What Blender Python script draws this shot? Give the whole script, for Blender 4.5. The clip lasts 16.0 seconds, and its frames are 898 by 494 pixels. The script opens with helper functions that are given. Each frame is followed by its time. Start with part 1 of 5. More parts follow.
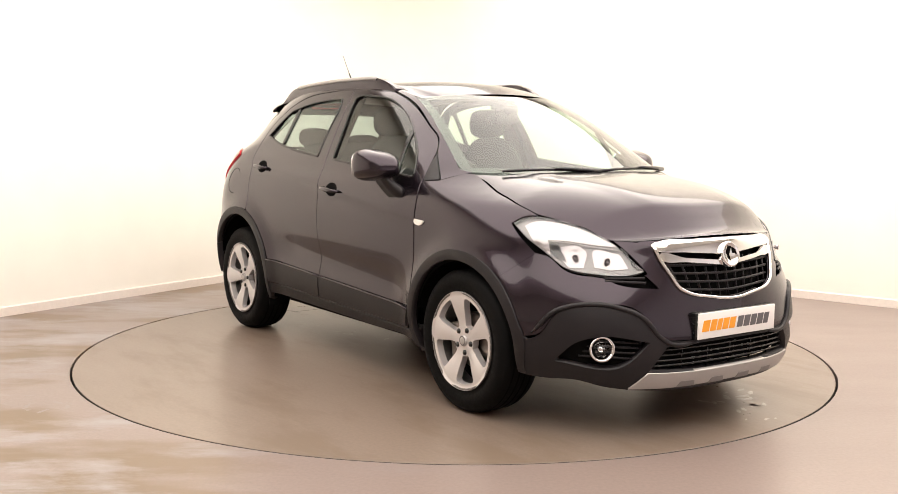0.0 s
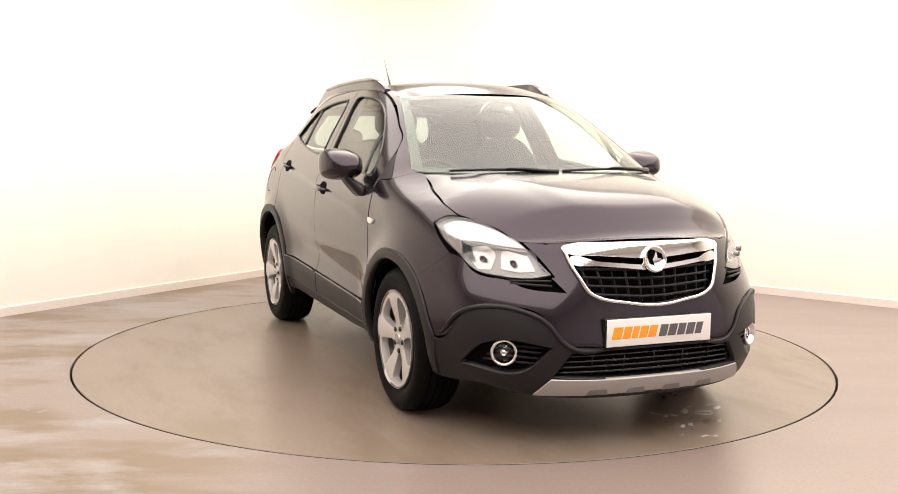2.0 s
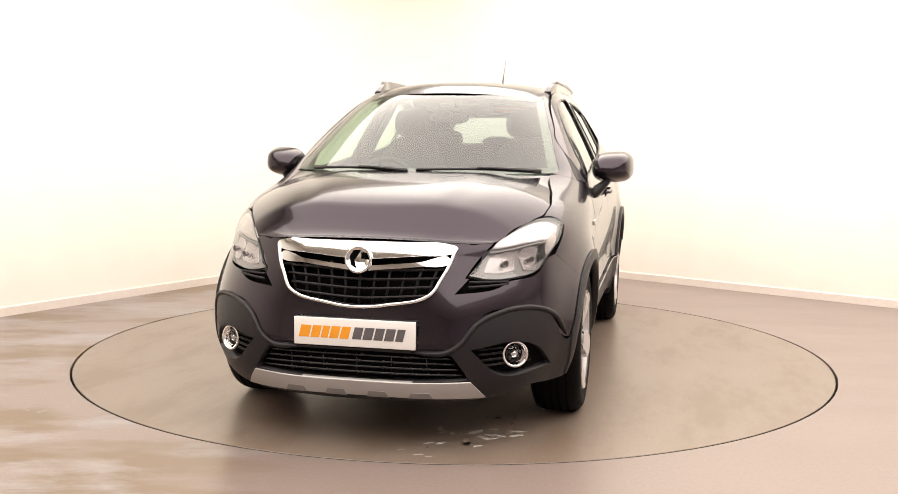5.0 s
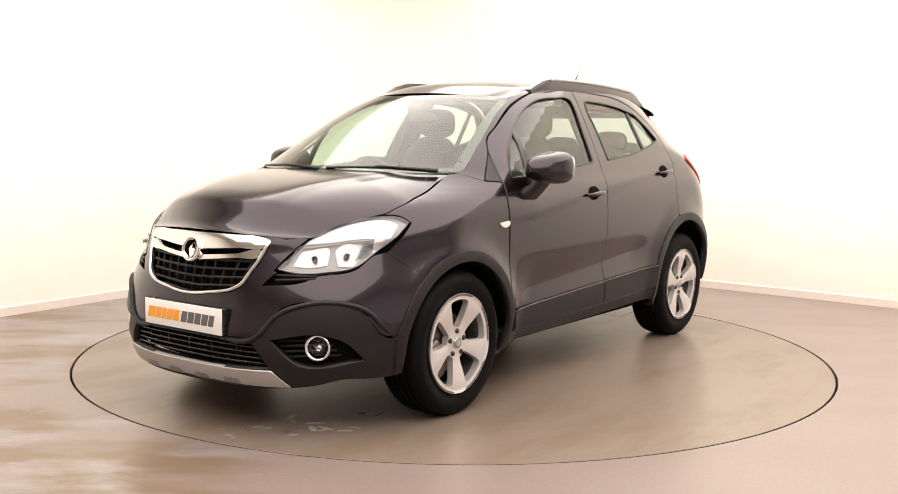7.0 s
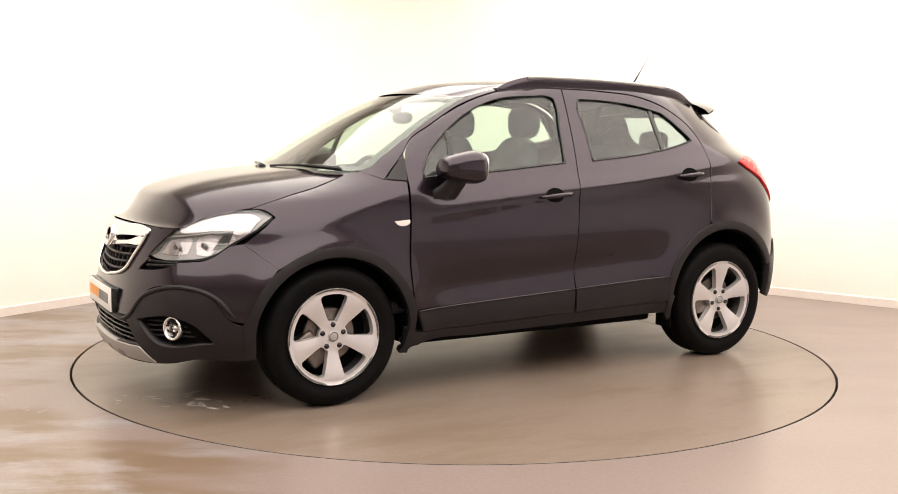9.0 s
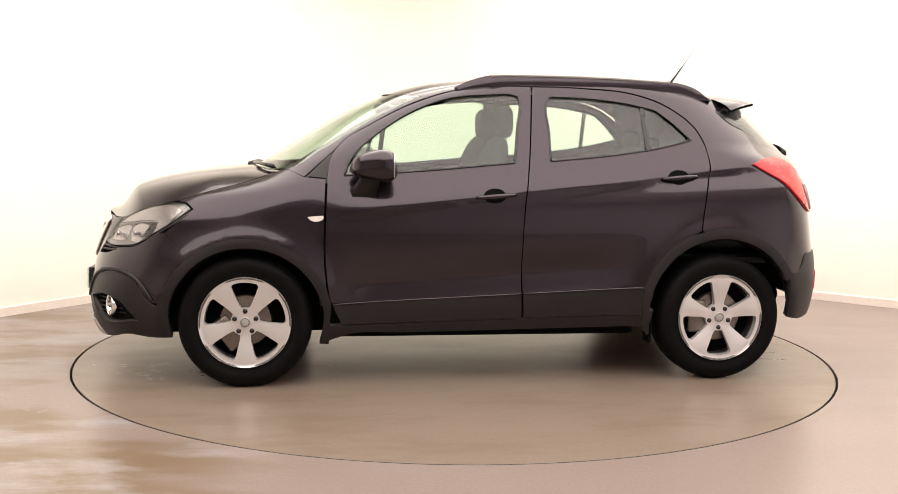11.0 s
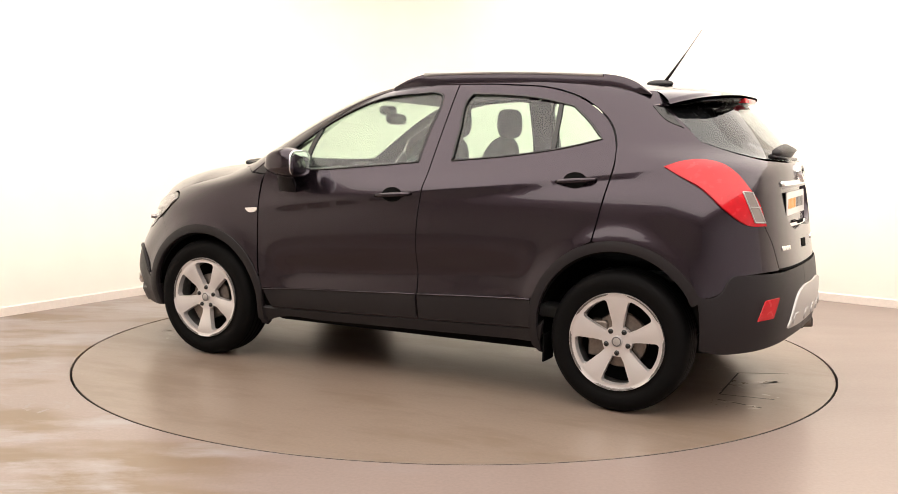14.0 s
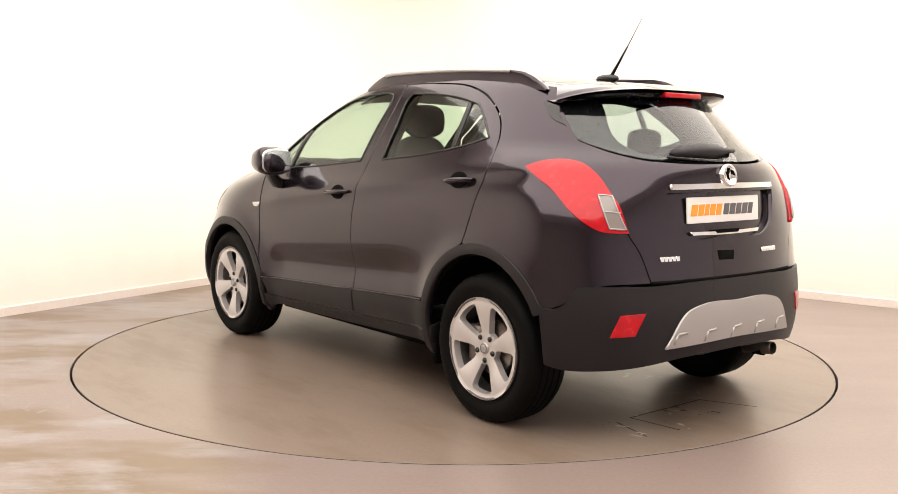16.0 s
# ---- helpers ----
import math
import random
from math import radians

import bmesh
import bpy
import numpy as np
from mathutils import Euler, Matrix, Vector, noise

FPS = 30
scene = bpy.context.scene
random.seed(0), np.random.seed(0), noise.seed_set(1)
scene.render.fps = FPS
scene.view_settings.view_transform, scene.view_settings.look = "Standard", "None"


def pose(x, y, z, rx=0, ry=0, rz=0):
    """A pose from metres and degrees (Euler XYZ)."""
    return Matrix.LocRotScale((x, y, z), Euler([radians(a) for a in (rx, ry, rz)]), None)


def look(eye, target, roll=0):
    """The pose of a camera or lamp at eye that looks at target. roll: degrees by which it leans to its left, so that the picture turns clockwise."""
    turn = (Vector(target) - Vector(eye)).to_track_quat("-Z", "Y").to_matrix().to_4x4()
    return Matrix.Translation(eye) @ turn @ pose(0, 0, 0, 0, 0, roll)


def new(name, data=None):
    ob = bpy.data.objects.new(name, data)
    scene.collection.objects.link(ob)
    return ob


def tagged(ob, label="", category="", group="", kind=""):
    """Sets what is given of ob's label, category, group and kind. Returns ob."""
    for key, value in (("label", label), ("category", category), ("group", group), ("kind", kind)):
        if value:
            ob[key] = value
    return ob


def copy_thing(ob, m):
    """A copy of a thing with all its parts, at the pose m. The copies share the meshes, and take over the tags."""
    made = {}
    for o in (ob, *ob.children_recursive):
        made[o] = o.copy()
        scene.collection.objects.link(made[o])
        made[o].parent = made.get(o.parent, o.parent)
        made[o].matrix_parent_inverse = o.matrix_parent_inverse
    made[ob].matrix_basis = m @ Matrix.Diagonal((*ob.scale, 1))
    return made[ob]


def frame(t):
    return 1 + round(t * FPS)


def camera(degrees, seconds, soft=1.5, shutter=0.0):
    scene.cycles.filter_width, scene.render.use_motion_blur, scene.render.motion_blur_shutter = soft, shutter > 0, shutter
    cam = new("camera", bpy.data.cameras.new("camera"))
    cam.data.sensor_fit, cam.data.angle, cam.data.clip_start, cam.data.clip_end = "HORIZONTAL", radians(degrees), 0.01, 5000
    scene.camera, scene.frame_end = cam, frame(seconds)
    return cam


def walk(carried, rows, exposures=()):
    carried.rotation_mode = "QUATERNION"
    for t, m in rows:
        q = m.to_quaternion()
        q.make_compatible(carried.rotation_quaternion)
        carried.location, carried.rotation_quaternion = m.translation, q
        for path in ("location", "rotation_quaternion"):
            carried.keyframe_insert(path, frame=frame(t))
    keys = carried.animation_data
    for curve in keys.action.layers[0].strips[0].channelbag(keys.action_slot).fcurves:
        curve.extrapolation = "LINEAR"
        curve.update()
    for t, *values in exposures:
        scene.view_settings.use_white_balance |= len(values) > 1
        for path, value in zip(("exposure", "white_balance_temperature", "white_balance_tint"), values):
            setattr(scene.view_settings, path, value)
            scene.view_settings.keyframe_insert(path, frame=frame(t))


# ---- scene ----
# The camera stands still on a tripod.
cam = camera(48.7, 16.0, soft=0.7)
EYE = Vector((0.0, -6.1036, 1.2953))
AIM = look(EYE, EYE + Vector((-0.00571, 0.99421, -0.10732)), 0.67)
walk(cam, [(0.0, AIM), (16.0, AIM)], [(0.0, 0.0), (16.0, 0.0)])

# ---- light: a large lit box under the ceiling of a white photo room ----
world = bpy.data.worlds.new("world")
scene.world = world
world.use_nodes = True
world.node_tree.nodes["Background"].inputs[0].default_value = (1.0, 0.96, 0.9, 1)
world.node_tree.nodes["Background"].inputs[1].default_value = 0.02

CEILING = 3.6
BOX_AT, BOX_L, BOX_W, BOX_TURN = (0.58, -2.12), 9.9, 8.2, 57.7
lamp = bpy.data.lights.new("light_box_lamp", "AREA")
lamp.shape, lamp.size, lamp.size_y, lamp.energy, lamp.color = "RECTANGLE", BOX_L - 0.1, BOX_W - 0.1, 425, (1.0, 0.94, 0.885)
new("light_box_lamp", lamp).matrix_world = pose(BOX_AT[0], BOX_AT[1], CEILING - 0.14, 0, 0, BOX_TURN)


# ---- materials ----
def material(name, color, rough=0.5, metal=0.0, coat=0.0, grain=0.0, grain_scale=40.0, stain=0.0, stain_scale=2.0,
             bump=0.0, bump_scale=200.0, emit=0.0, spec=0.5, second=None, coat_rough=0.03):
    m = bpy.data.materials.new(name)
    m.use_nodes = True
    nt = m.node_tree
    b = nt.nodes["Principled BSDF"]
    b.inputs["Roughness"].default_value = rough
    b.inputs["Metallic"].default_value = metal
    b.inputs["Coat Weight"].default_value = coat
    b.inputs["Coat Roughness"].default_value = coat_rough
    b.inputs["Specular IOR Level"].default_value = spec
    b.inputs["Base Color"].default_value = (*color, 1)
    tc = nt.nodes.new("ShaderNodeTexCoord")

    def mix(fac_socket, a, c):
        x = nt.nodes.new("ShaderNodeMix")
        x.data_type = "RGBA"
        nt.links.new(fac_socket, x.inputs[0])
        for sock, v in ((x.inputs[6], a), (x.inputs[7], c)):
            if isinstance(v, tuple):
                sock.default_value = (*v, 1)
            else:
                nt.links.new(v, sock)
        return x.outputs[2]

    def noise_node(scale, detail=4.0):
        x = nt.nodes.new("ShaderNodeTexNoise")
        x.inputs["Scale"].default_value = scale
        x.inputs["Detail"].default_value = detail
        nt.links.new(tc.outputs["Object"], x.inputs["Vector"])
        return x

    col = None
    if stain:
        n1 = noise_node(stain_scale)
        dark = second or tuple(v * (1 - stain) for v in color)
        r = nt.nodes.new("ShaderNodeMapRange")
        r.inputs[1].default_value, r.inputs[2].default_value = 0.42, 0.66
        nt.links.new(n1.outputs["Fac"], r.inputs[0])
        col = mix(r.outputs[0], color, dark)
    if grain:
        n2 = noise_node(grain_scale, 6.0)
        r = nt.nodes.new("ShaderNodeMapRange")
        r.inputs[1].default_value, r.inputs[2].default_value, r.inputs[3].default_value, r.inputs[4].default_value = 0.3, 0.7, 1 - grain, 1 + grain
        nt.links.new(n2.outputs["Fac"], r.inputs[0])
        x = nt.nodes.new("ShaderNodeMix")
        x.data_type, x.blend_type = "RGBA", "MULTIPLY"
        x.inputs[0].default_value = 1
        if col:
            nt.links.new(col, x.inputs[6])
        else:
            x.inputs[6].default_value = (*color, 1)
        nt.links.new(r.outputs[0], x.inputs[7])
        col = x.outputs[2]
        r2 = nt.nodes.new("ShaderNodeMapRange")
        r2.inputs[1].default_value, r2.inputs[2].default_value, r2.inputs[3].default_value, r2.inputs[4].default_value = 0.3, 0.7, rough * 0.85, min(1, rough * 1.15)
        nt.links.new(n2.outputs["Fac"], r2.inputs[0])
        nt.links.new(r2.outputs[0], b.inputs["Roughness"])
    if col:
        nt.links.new(col, b.inputs["Base Color"])
    if bump:
        n3 = noise_node(bump_scale, 3.0)
        bp = nt.nodes.new("ShaderNodeBump")
        bp.inputs["Strength"].default_value = bump
        bp.inputs["Distance"].default_value = 0.002
        nt.links.new(n3.outputs["Fac"], bp.inputs["Height"])
        nt.links.new(bp.outputs[0], b.inputs["Normal"])
    if emit:
        b.inputs["Emission Color"].default_value = (*color, 1)
        b.inputs["Emission Strength"].default_value = emit
    return m


def glass_material(name, tint, rough=0.0, gloss=1.0, head_on=0.055):
    """Thin clear sheet: tinted see-through with a mirror reflection by Fresnel."""
    m = bpy.data.materials.new(name)
    m.use_nodes = True
    nt = m.node_tree
    nt.nodes.remove(nt.nodes["Principled BSDF"])
    out = nt.nodes["Material Output"]
    t = nt.nodes.new("ShaderNodeBsdfTransparent")
    t.inputs[0].default_value = (*tint, 1)
    g = nt.nodes.new("ShaderNodeBsdfGlossy")
    g.inputs["Roughness"].default_value = rough
    g.inputs[0].default_value = (gloss, gloss, gloss, 1)
    lw = nt.nodes.new("ShaderNodeLayerWeight")
    lw.inputs[0].default_value = 0.5
    pw = nt.nodes.new("ShaderNodeMath")
    pw.operation = "POWER"
    pw.inputs[1].default_value = 4.5
    nt.links.new(lw.outputs["Facing"], pw.inputs[0])
    fr = nt.nodes.new("ShaderNodeMath")
    fr.operation = "MULTIPLY_ADD"
    fr.inputs[1].default_value, fr.inputs[2].default_value = 0.9, head_on
    nt.links.new(pw.outputs[0], fr.inputs[0])
    mx = nt.nodes.new("ShaderNodeMixShader")
    nt.links.new(fr.outputs[0], mx.inputs[0])
    nt.links.new(t.outputs[0], mx.inputs[1])
    nt.links.new(g.outputs[0], mx.inputs[2])
    nt.links.new(mx.outputs[0], out.inputs[0])
    return m


def floor_material(name, color, worn, scale, patch=None, brown=None):
    """Painted concrete: glossy beige-brown paint with worn, stained and scuffed areas."""
    m = material(name, color, rough=0.3, grain=0.08, grain_scale=60)
    nt = m.node_tree
    b = nt.nodes["Principled BSDF"]
    tc = nt.nodes["Texture Coordinate"]
    mp = nt.nodes.new("ShaderNodeMapping")
    mp.inputs["Rotation"].default_value = (0, 0, radians(-10))
    mp.inputs["Scale"].default_value = (0.8, 2.0, 1)
    nt.links.new(tc.outputs["Object"], mp.inputs[0])
    n1 = nt.nodes.new("ShaderNodeTexNoise")
    n1.inputs["Scale"].default_value, n1.inputs["Detail"].default_value, n1.inputs["Roughness"].default_value = scale, 9, 0.68
    nt.links.new(mp.outputs[0], n1.inputs["Vector"])
    ramp = nt.nodes.new("ShaderNodeValToRGB")
    ramp.color_ramp.elements[0].position, ramp.color_ramp.elements[1].position = 0.49, 0.60
    ramp.color_ramp.elements[0].color, ramp.color_ramp.elements[1].color = (0, 0, 0, 1), (1, 1, 1, 1)
    nt.links.new(n1.outputs["Fac"], ramp.inputs[0])
    fac = ramp.outputs[0]
    if patch:
        # wear is confined to one end of the room: (x of full wear, x of none)
        sx = nt.nodes.new("ShaderNodeSeparateXYZ")
        nt.links.new(tc.outputs["Object"], sx.inputs[0])
        mr = nt.nodes.new("ShaderNodeMapRange")
        mr.interpolation_type = "SMOOTHSTEP"
        mr.inputs[1].default_value, mr.inputs[2].default_value, mr.inputs[3].default_value, mr.inputs[4].default_value = patch[0], patch[1], 1.0, 0.0
        nt.links.new(sx.outputs[0], mr.inputs[0])
        mu = nt.nodes.new("ShaderNodeMath")
        mu.operation = "MULTIPLY"
        nt.links.new(fac, mu.inputs[0])
        nt.links.new(mr.outputs[0], mu.inputs[1])
        fac = mu.outputs[0]
    old = b.inputs["Base Color"].links[0].from_socket
    if brown:
        n4 = nt.nodes.new("ShaderNodeTexNoise")
        n4.inputs["Scale"].default_value, n4.inputs["Detail"].default_value = scale * 1.3, 5
        mp2 = nt.nodes.new("ShaderNodeMapping")
        mp2.inputs["Location"].default_value = (3.1, 7.7, 0)
        nt.links.new(mp.outputs[0], mp2.inputs[0])
        nt.links.new(mp2.outputs[0], n4.inputs["Vector"])
        r4 = nt.nodes.new("ShaderNodeMapRange")
        r4.inputs[1].default_value, r4.inputs[2].default_value = 0.47, 0.57
        nt.links.new(n4.outputs["Fac"], r4.inputs[0])
        m4 = nt.nodes.new("ShaderNodeMath")
        m4.operation = "MULTIPLY"
        nt.links.new(r4.outputs[0], m4.inputs[0])
        nt.links.new(mr.outputs[0], m4.inputs[1])
        x4 = nt.nodes.new("ShaderNodeMix")
        x4.data_type = "RGBA"
        nt.links.new(m4.outputs[0], x4.inputs[0])
        nt.links.new(old, x4.inputs[6])
        x4.inputs[7].default_value = (*brown, 1)
        old = x4.outputs[2]
    x = nt.nodes.new("ShaderNodeMix")
    x.data_type = "RGBA"
    nt.links.new(fac, x.inputs[0])
    nt.links.new(old, x.inputs[6])
    x.inputs[7].default_value = (*worn, 1)
    nt.links.new(x.outputs[2], b.inputs["Base Color"])
    r = nt.nodes.new("ShaderNodeMapRange")
    r.inputs[3].default_value, r.inputs[4].default_value = 0.22, 0.40
    nt.links.new(n1.outputs["Fac"], r.inputs[0])
    nt.links.new(r.outputs[0], b.inputs["Roughness"])
    n3 = nt.nodes.new("ShaderNodeTexNoise")
    n3.inputs["Scale"].default_value, n3.inputs["Detail"].default_value = 25, 4
    nt.links.new(tc.outputs["Object"], n3.inputs["Vector"])
    bp = nt.nodes.new("ShaderNodeBump")
    bp.inputs["Strength"].default_value, bp.inputs["Distance"].default_value = 0.05, 0.002
    nt.links.new(n3.outputs["Fac"], bp.inputs["Height"])
    nt.links.new(bp.outputs[0], b.inputs["Normal"])
    return m


M_FLOOR = floor_material("floor_paint", (0.220, 0.170, 0.151), (0.275, 0.248, 0.25), 0.9, (-1.7, 0.4), (0.15, 0.098, 0.056))
M_TABLE = floor_material("turntable_paint", (0.200, 0.153, 0.122), (0.168, 0.124, 0.092), 1.1)
M_WALL = material("wall_paint", (0.87, 0.83, 0.755), rough=0.7, grain=0.02, grain_scale=3, bump=0.15, bump_scale=120)
# Darker copy of the wall paint: dimness behind the camera, put into colour.
M_WALL_DIM = material("dimmed_wall_paint", (0.64, 0.59, 0.55), rough=0.7, grain=0.03, grain_scale=3)
# The bluish tint stands in for cool light from the right.
M_WALL_COOL_LIT = material("cool_lit_wall_paint", (0.84, 0.84, 0.90), rough=0.7, grain=0.02, grain_scale=3)
M_BASE = material("baseboard_paint", (0.78, 0.70, 0.64), rough=0.4, grain=0.03)
M_CEIL = material("ceiling_paint", (0.8, 0.78, 0.74), rough=0.8, grain=0.02)
M_SEAM = material("seam_black", (0.012, 0.01, 0.009), rough=0.6, grain=0.2)
M_PANEL = material("lamp_diffuser", (1.0, 0.94, 0.86), rough=0.5, emit=1.5)
M_PANELFRAME = material("lamp_frame", (0.75, 0.75, 0.74), rough=0.4)
M_WET = material("wet_paint_scrape", (0.62, 0.57, 0.53), rough=0.18, grain=0.15, grain_scale=30)
M_CRACK = material("cracked_floor_paint", (0.262, 0.228, 0.215), rough=0.4, grain=0.15, grain_scale=30)
M_WETDARK = material("wet_floor_film", (0.215, 0.165, 0.132), rough=0.3, grain=0.2, grain_scale=20)


# ---- mesh helpers ----
def part(name, bm, mat, parent=None, label="", smooth=True, angle=None):
    me = bpy.data.meshes.new(name)
    if angle is not None:
        bmesh.ops.remove_doubles(bm, verts=bm.verts[:], dist=1e-5)
        for e in bm.edges:
            if len(e.link_faces) == 2 and e.calc_face_angle(0) > radians(angle):
                e.smooth = False
    for f in bm.faces:
        f.smooth = smooth
    bm.to_mesh(me)
    bm.free()
    me.materials.append(mat)
    ob = new(name, me)
    if parent:
        ob.parent = parent
    if label:
        tagged(ob, label)
    return ob


def box(bm, x0, x1, y0, y1, z0, z1, bevel=0.0, seg=2, m=None):
    g = bmesh.ops.create_cube(bm, size=1, matrix=Matrix.Translation(((x0 + x1) / 2, (y0 + y1) / 2, (z0 + z1) / 2)) @ Matrix.Diagonal((abs(x1 - x0), abs(y1 - y0), abs(z1 - z0), 1)))
    vs = g["verts"]
    if bevel:
        es = list({e for v in vs for e in v.link_edges})
        r = bmesh.ops.bevel(bm, geom=es, offset=bevel, segments=seg, profile=0.6, affect="EDGES")
        vs = list({v for f in r["faces"] for v in f.verts} | {v for v in vs if v.is_valid})
    if m is not None:
        bmesh.ops.transform(bm, matrix=m, verts=vs)
    return vs


def lathe(bm, profile, n=48, axis="y", closed=False):
    """Turn (radius, along) pairs about an axis."""
    rings = []
    for r, a in profile:
        ring = []
        for i in range(n):
            t = 2 * math.pi * i / n
            c, s = r * math.cos(t), r * math.sin(t)
            co = {"y": (c, a, s), "z": (c, s, a), "x": (a, c, s)}[axis]
            ring.append(bm.verts.new(co))
        rings.append(ring)
    pairs = list(zip(rings, rings[1:]))
    if closed:
        pairs.append((rings[-1], rings[0]))
    for a, b in pairs:
        for i in range(n):
            bm.faces.new((a[i], a[(i + 1) % n], b[(i + 1) % n], b[i]))
    bmesh.ops.recalc_face_normals(bm, faces=bm.faces[:])
    return rings


def tube(bm, pts, r, n=8, ends=True):
    """A round bar along points; r is one radius or one for each point."""
    pts = [Vector(p) for p in pts]
    rs = r if isinstance(r, (list, tuple)) else [r] * len(pts)
    rings = []
    for i, p in enumerate(pts):
        d = (pts[min(i + 1, len(pts) - 1)] - pts[max(i - 1, 0)]).normalized()
        a = d.orthogonal().normalized() if abs(d.z) > 0.95 else Vector((0, 0, 1)).cross(d).normalized()
        b = d.cross(a)
        rings.append([bm.verts.new(p + (a * math.cos(2 * math.pi * k / n) + b * math.sin(2 * math.pi * k / n)) * rs[i]) for k in range(n)])
    for a, b in zip(rings, rings[1:]):
        for k in range(n):
            bm.faces.new((a[k], a[(k + 1) % n], b[(k + 1) % n], b[k]))
    if ends:
        bm.faces.new(rings[0][::-1])
        bm.faces.new(rings[-1])
    bmesh.ops.recalc_face_normals(bm, faces=bm.faces[:])


# ---- the room ----
CORNER = Vector((-0.577, 5.09, 0))
ALONG_A = Vector((-0.535, -0.845, 0))
ALONG_B = Vector((0.776, -0.631, 0))
ROOM_A, ROOM_B = 13.0, 11.0


def room():
    k, a, b = CORNER, CORNER + ALONG_A * ROOM_A, CORNER + ALONG_B * ROOM_B
    d = a + ALONG_B * ROOM_B
    r = 1.3
    # the two seen walls are one white sweep, with a rounded inner corner
    pts = [a]
    p0, p1 = k + ALONG_A * r, k + ALONG_B * r
    for i in range(13):
        t = i / 12
        pts.append(p0 * (1 - t) ** 2 + k * 2 * t * (1 - t) + p1 * t * t)
    pts.append(b)

    def wall(name, line, thick=0.15, h=CEILING, mat=None, label="plain white painted studio wall"):
        bm = bmesh.new()
        mid = (k + d) / 2
        outs = []
        for i, p in enumerate(line):
            t = (line[min(i + 1, len(line) - 1)] - line[max(i - 1, 0)]).normalized()
            n = Vector((t.y, -t.x, 0))
            if n.dot(mid - p) > 0:
                n = -n
            outs.append(p + n * thick)
        vi = [[bm.verts.new((q.x, q.y, z)) for q in line] for z in (0, h)]
        vo = [[bm.verts.new((q.x, q.y, z)) for q in outs] for z in (0, h)]
        for i in range(len(line) - 1):
            bm.faces.new((vi[0][i], vi[0][i + 1], vi[1][i + 1], vi[1][i]))
            bm.faces.new((vo[0][i + 1], vo[0][i], vo[1][i], vo[1][i + 1]))
            bm.faces.new((vi[1][i], vi[1][i + 1], vo[1][i + 1], vo[1][i]))
        bmesh.ops.recalc_face_normals(bm, faces=bm.faces[:])
        w = part(name, bm, mat or M_WALL)
        for f in w.data.polygons:
            f.use_smooth = len(line) > 2
        return tagged(w, label, "wall", kind="structure")

    wall("wall_back", pts)
    # Unseen walls that close the room; their tones shape the car's reflections.
    wall("wall_camera_side", [a, d], mat=M_WALL_DIM, label="plain unseen studio wall, toned to shape the car's reflections")
    wall("wall_right_side", [d, b], mat=M_WALL_COOL_LIT, label="plain unseen studio wall, toned to shape the car's reflections")

    def board(name, p, q, inward):
        bm = bmesh.new()
        t = (q - p).normalized()
        n = Vector((t.y, -t.x, 0))
        if n.dot(inward - p) < 0:
            n = -n
        prof = [(0.0, 0.0), (0.014, 0.0), (0.014, 0.062), (0.009, 0.07), (0.0, 0.07)]
        ra = [bm.verts.new(p + n * u + Vector((0, 0, v))) for u, v in prof]
        rb = [bm.verts.new(q + n * u + Vector((0, 0, v))) for u, v in prof]
        for i in range(len(prof) - 1):
            bm.faces.new((ra[i], rb[i], rb[i + 1], ra[i + 1]))
        bm.faces.new(ra)
        bm.faces.new(rb[::-1])
        bmesh.ops.recalc_face_normals(bm, faces=bm.faces[:])
        return tagged(part(name, bm, M_BASE, smooth=False), "white painted baseboard along the wall", "baseboard", kind="structure")

    mid = (k + d) / 2
    board("baseboard", a, p0, mid)
    board("baseboard", p1, b, mid)

    # floor with a round opening for the turntable
    bm = bmesh.new()
    n = 160
    inner = [bm.verts.new((RADIUS_HOLE * math.cos(2 * math.pi * i / n), RADIUS_HOLE * math.sin(2 * math.pi * i / n), 0)) for i in range(n)]
    low = [bm.verts.new((v.co.x, v.co.y, -0.12)) for v in inner]
    quad = [a, d, b, k]

    def to_wall(v):
        best = None
        for p, q in zip(quad, quad[1:] + quad[:1]):
            e = q - p
            den = v.x * e.y - v.y * e.x
            if abs(den) < 1e-9:
                continue
            s = (p.x * e.y - p.y * e.x) / den
            u = (p.x * v.y - p.y * v.x) / den
            if s > 0 and -1e-6 <= u <= 1 + 1e-6 and (best is None or s < best):
                best = s
        return best
    outer = []
    for v in inner:
        w = v.co.normalized()
        s = to_wall(w)
        outer.append(bm.verts.new((w.x * (s + 0.1), w.y * (s + 0.1), 0)))
    for i in range(n):
        j = (i + 1) % n
        bm.faces.new((inner[i], outer[i], outer[j], inner[j]))
        bm.faces.new((low[i], inner[i], inner[j], low[j]))
    bmesh.ops.recalc_face_normals(bm, faces=bm.faces[:])
    ground = tagged(part("floor", bm, M_FLOOR, smooth=False), "beige-brown painted concrete floor, worn and stained", "floor", kind="structure")
    # a cracked, repaired spot beside the turntable
    bm = bmesh.new()
    rnd = random.Random(11)
    for k in range(16):
        t = 2 * math.pi * k / 16
        flake(bm, -1.95 + 0.10 * math.cos(t) + rnd.uniform(-0.02, 0.02), -1.46 + 0.085 * math.sin(t) + rnd.uniform(-0.02, 0.02), rnd.uniform(0.008, 0.026), rnd.randint(0, 9999), 0.0012)
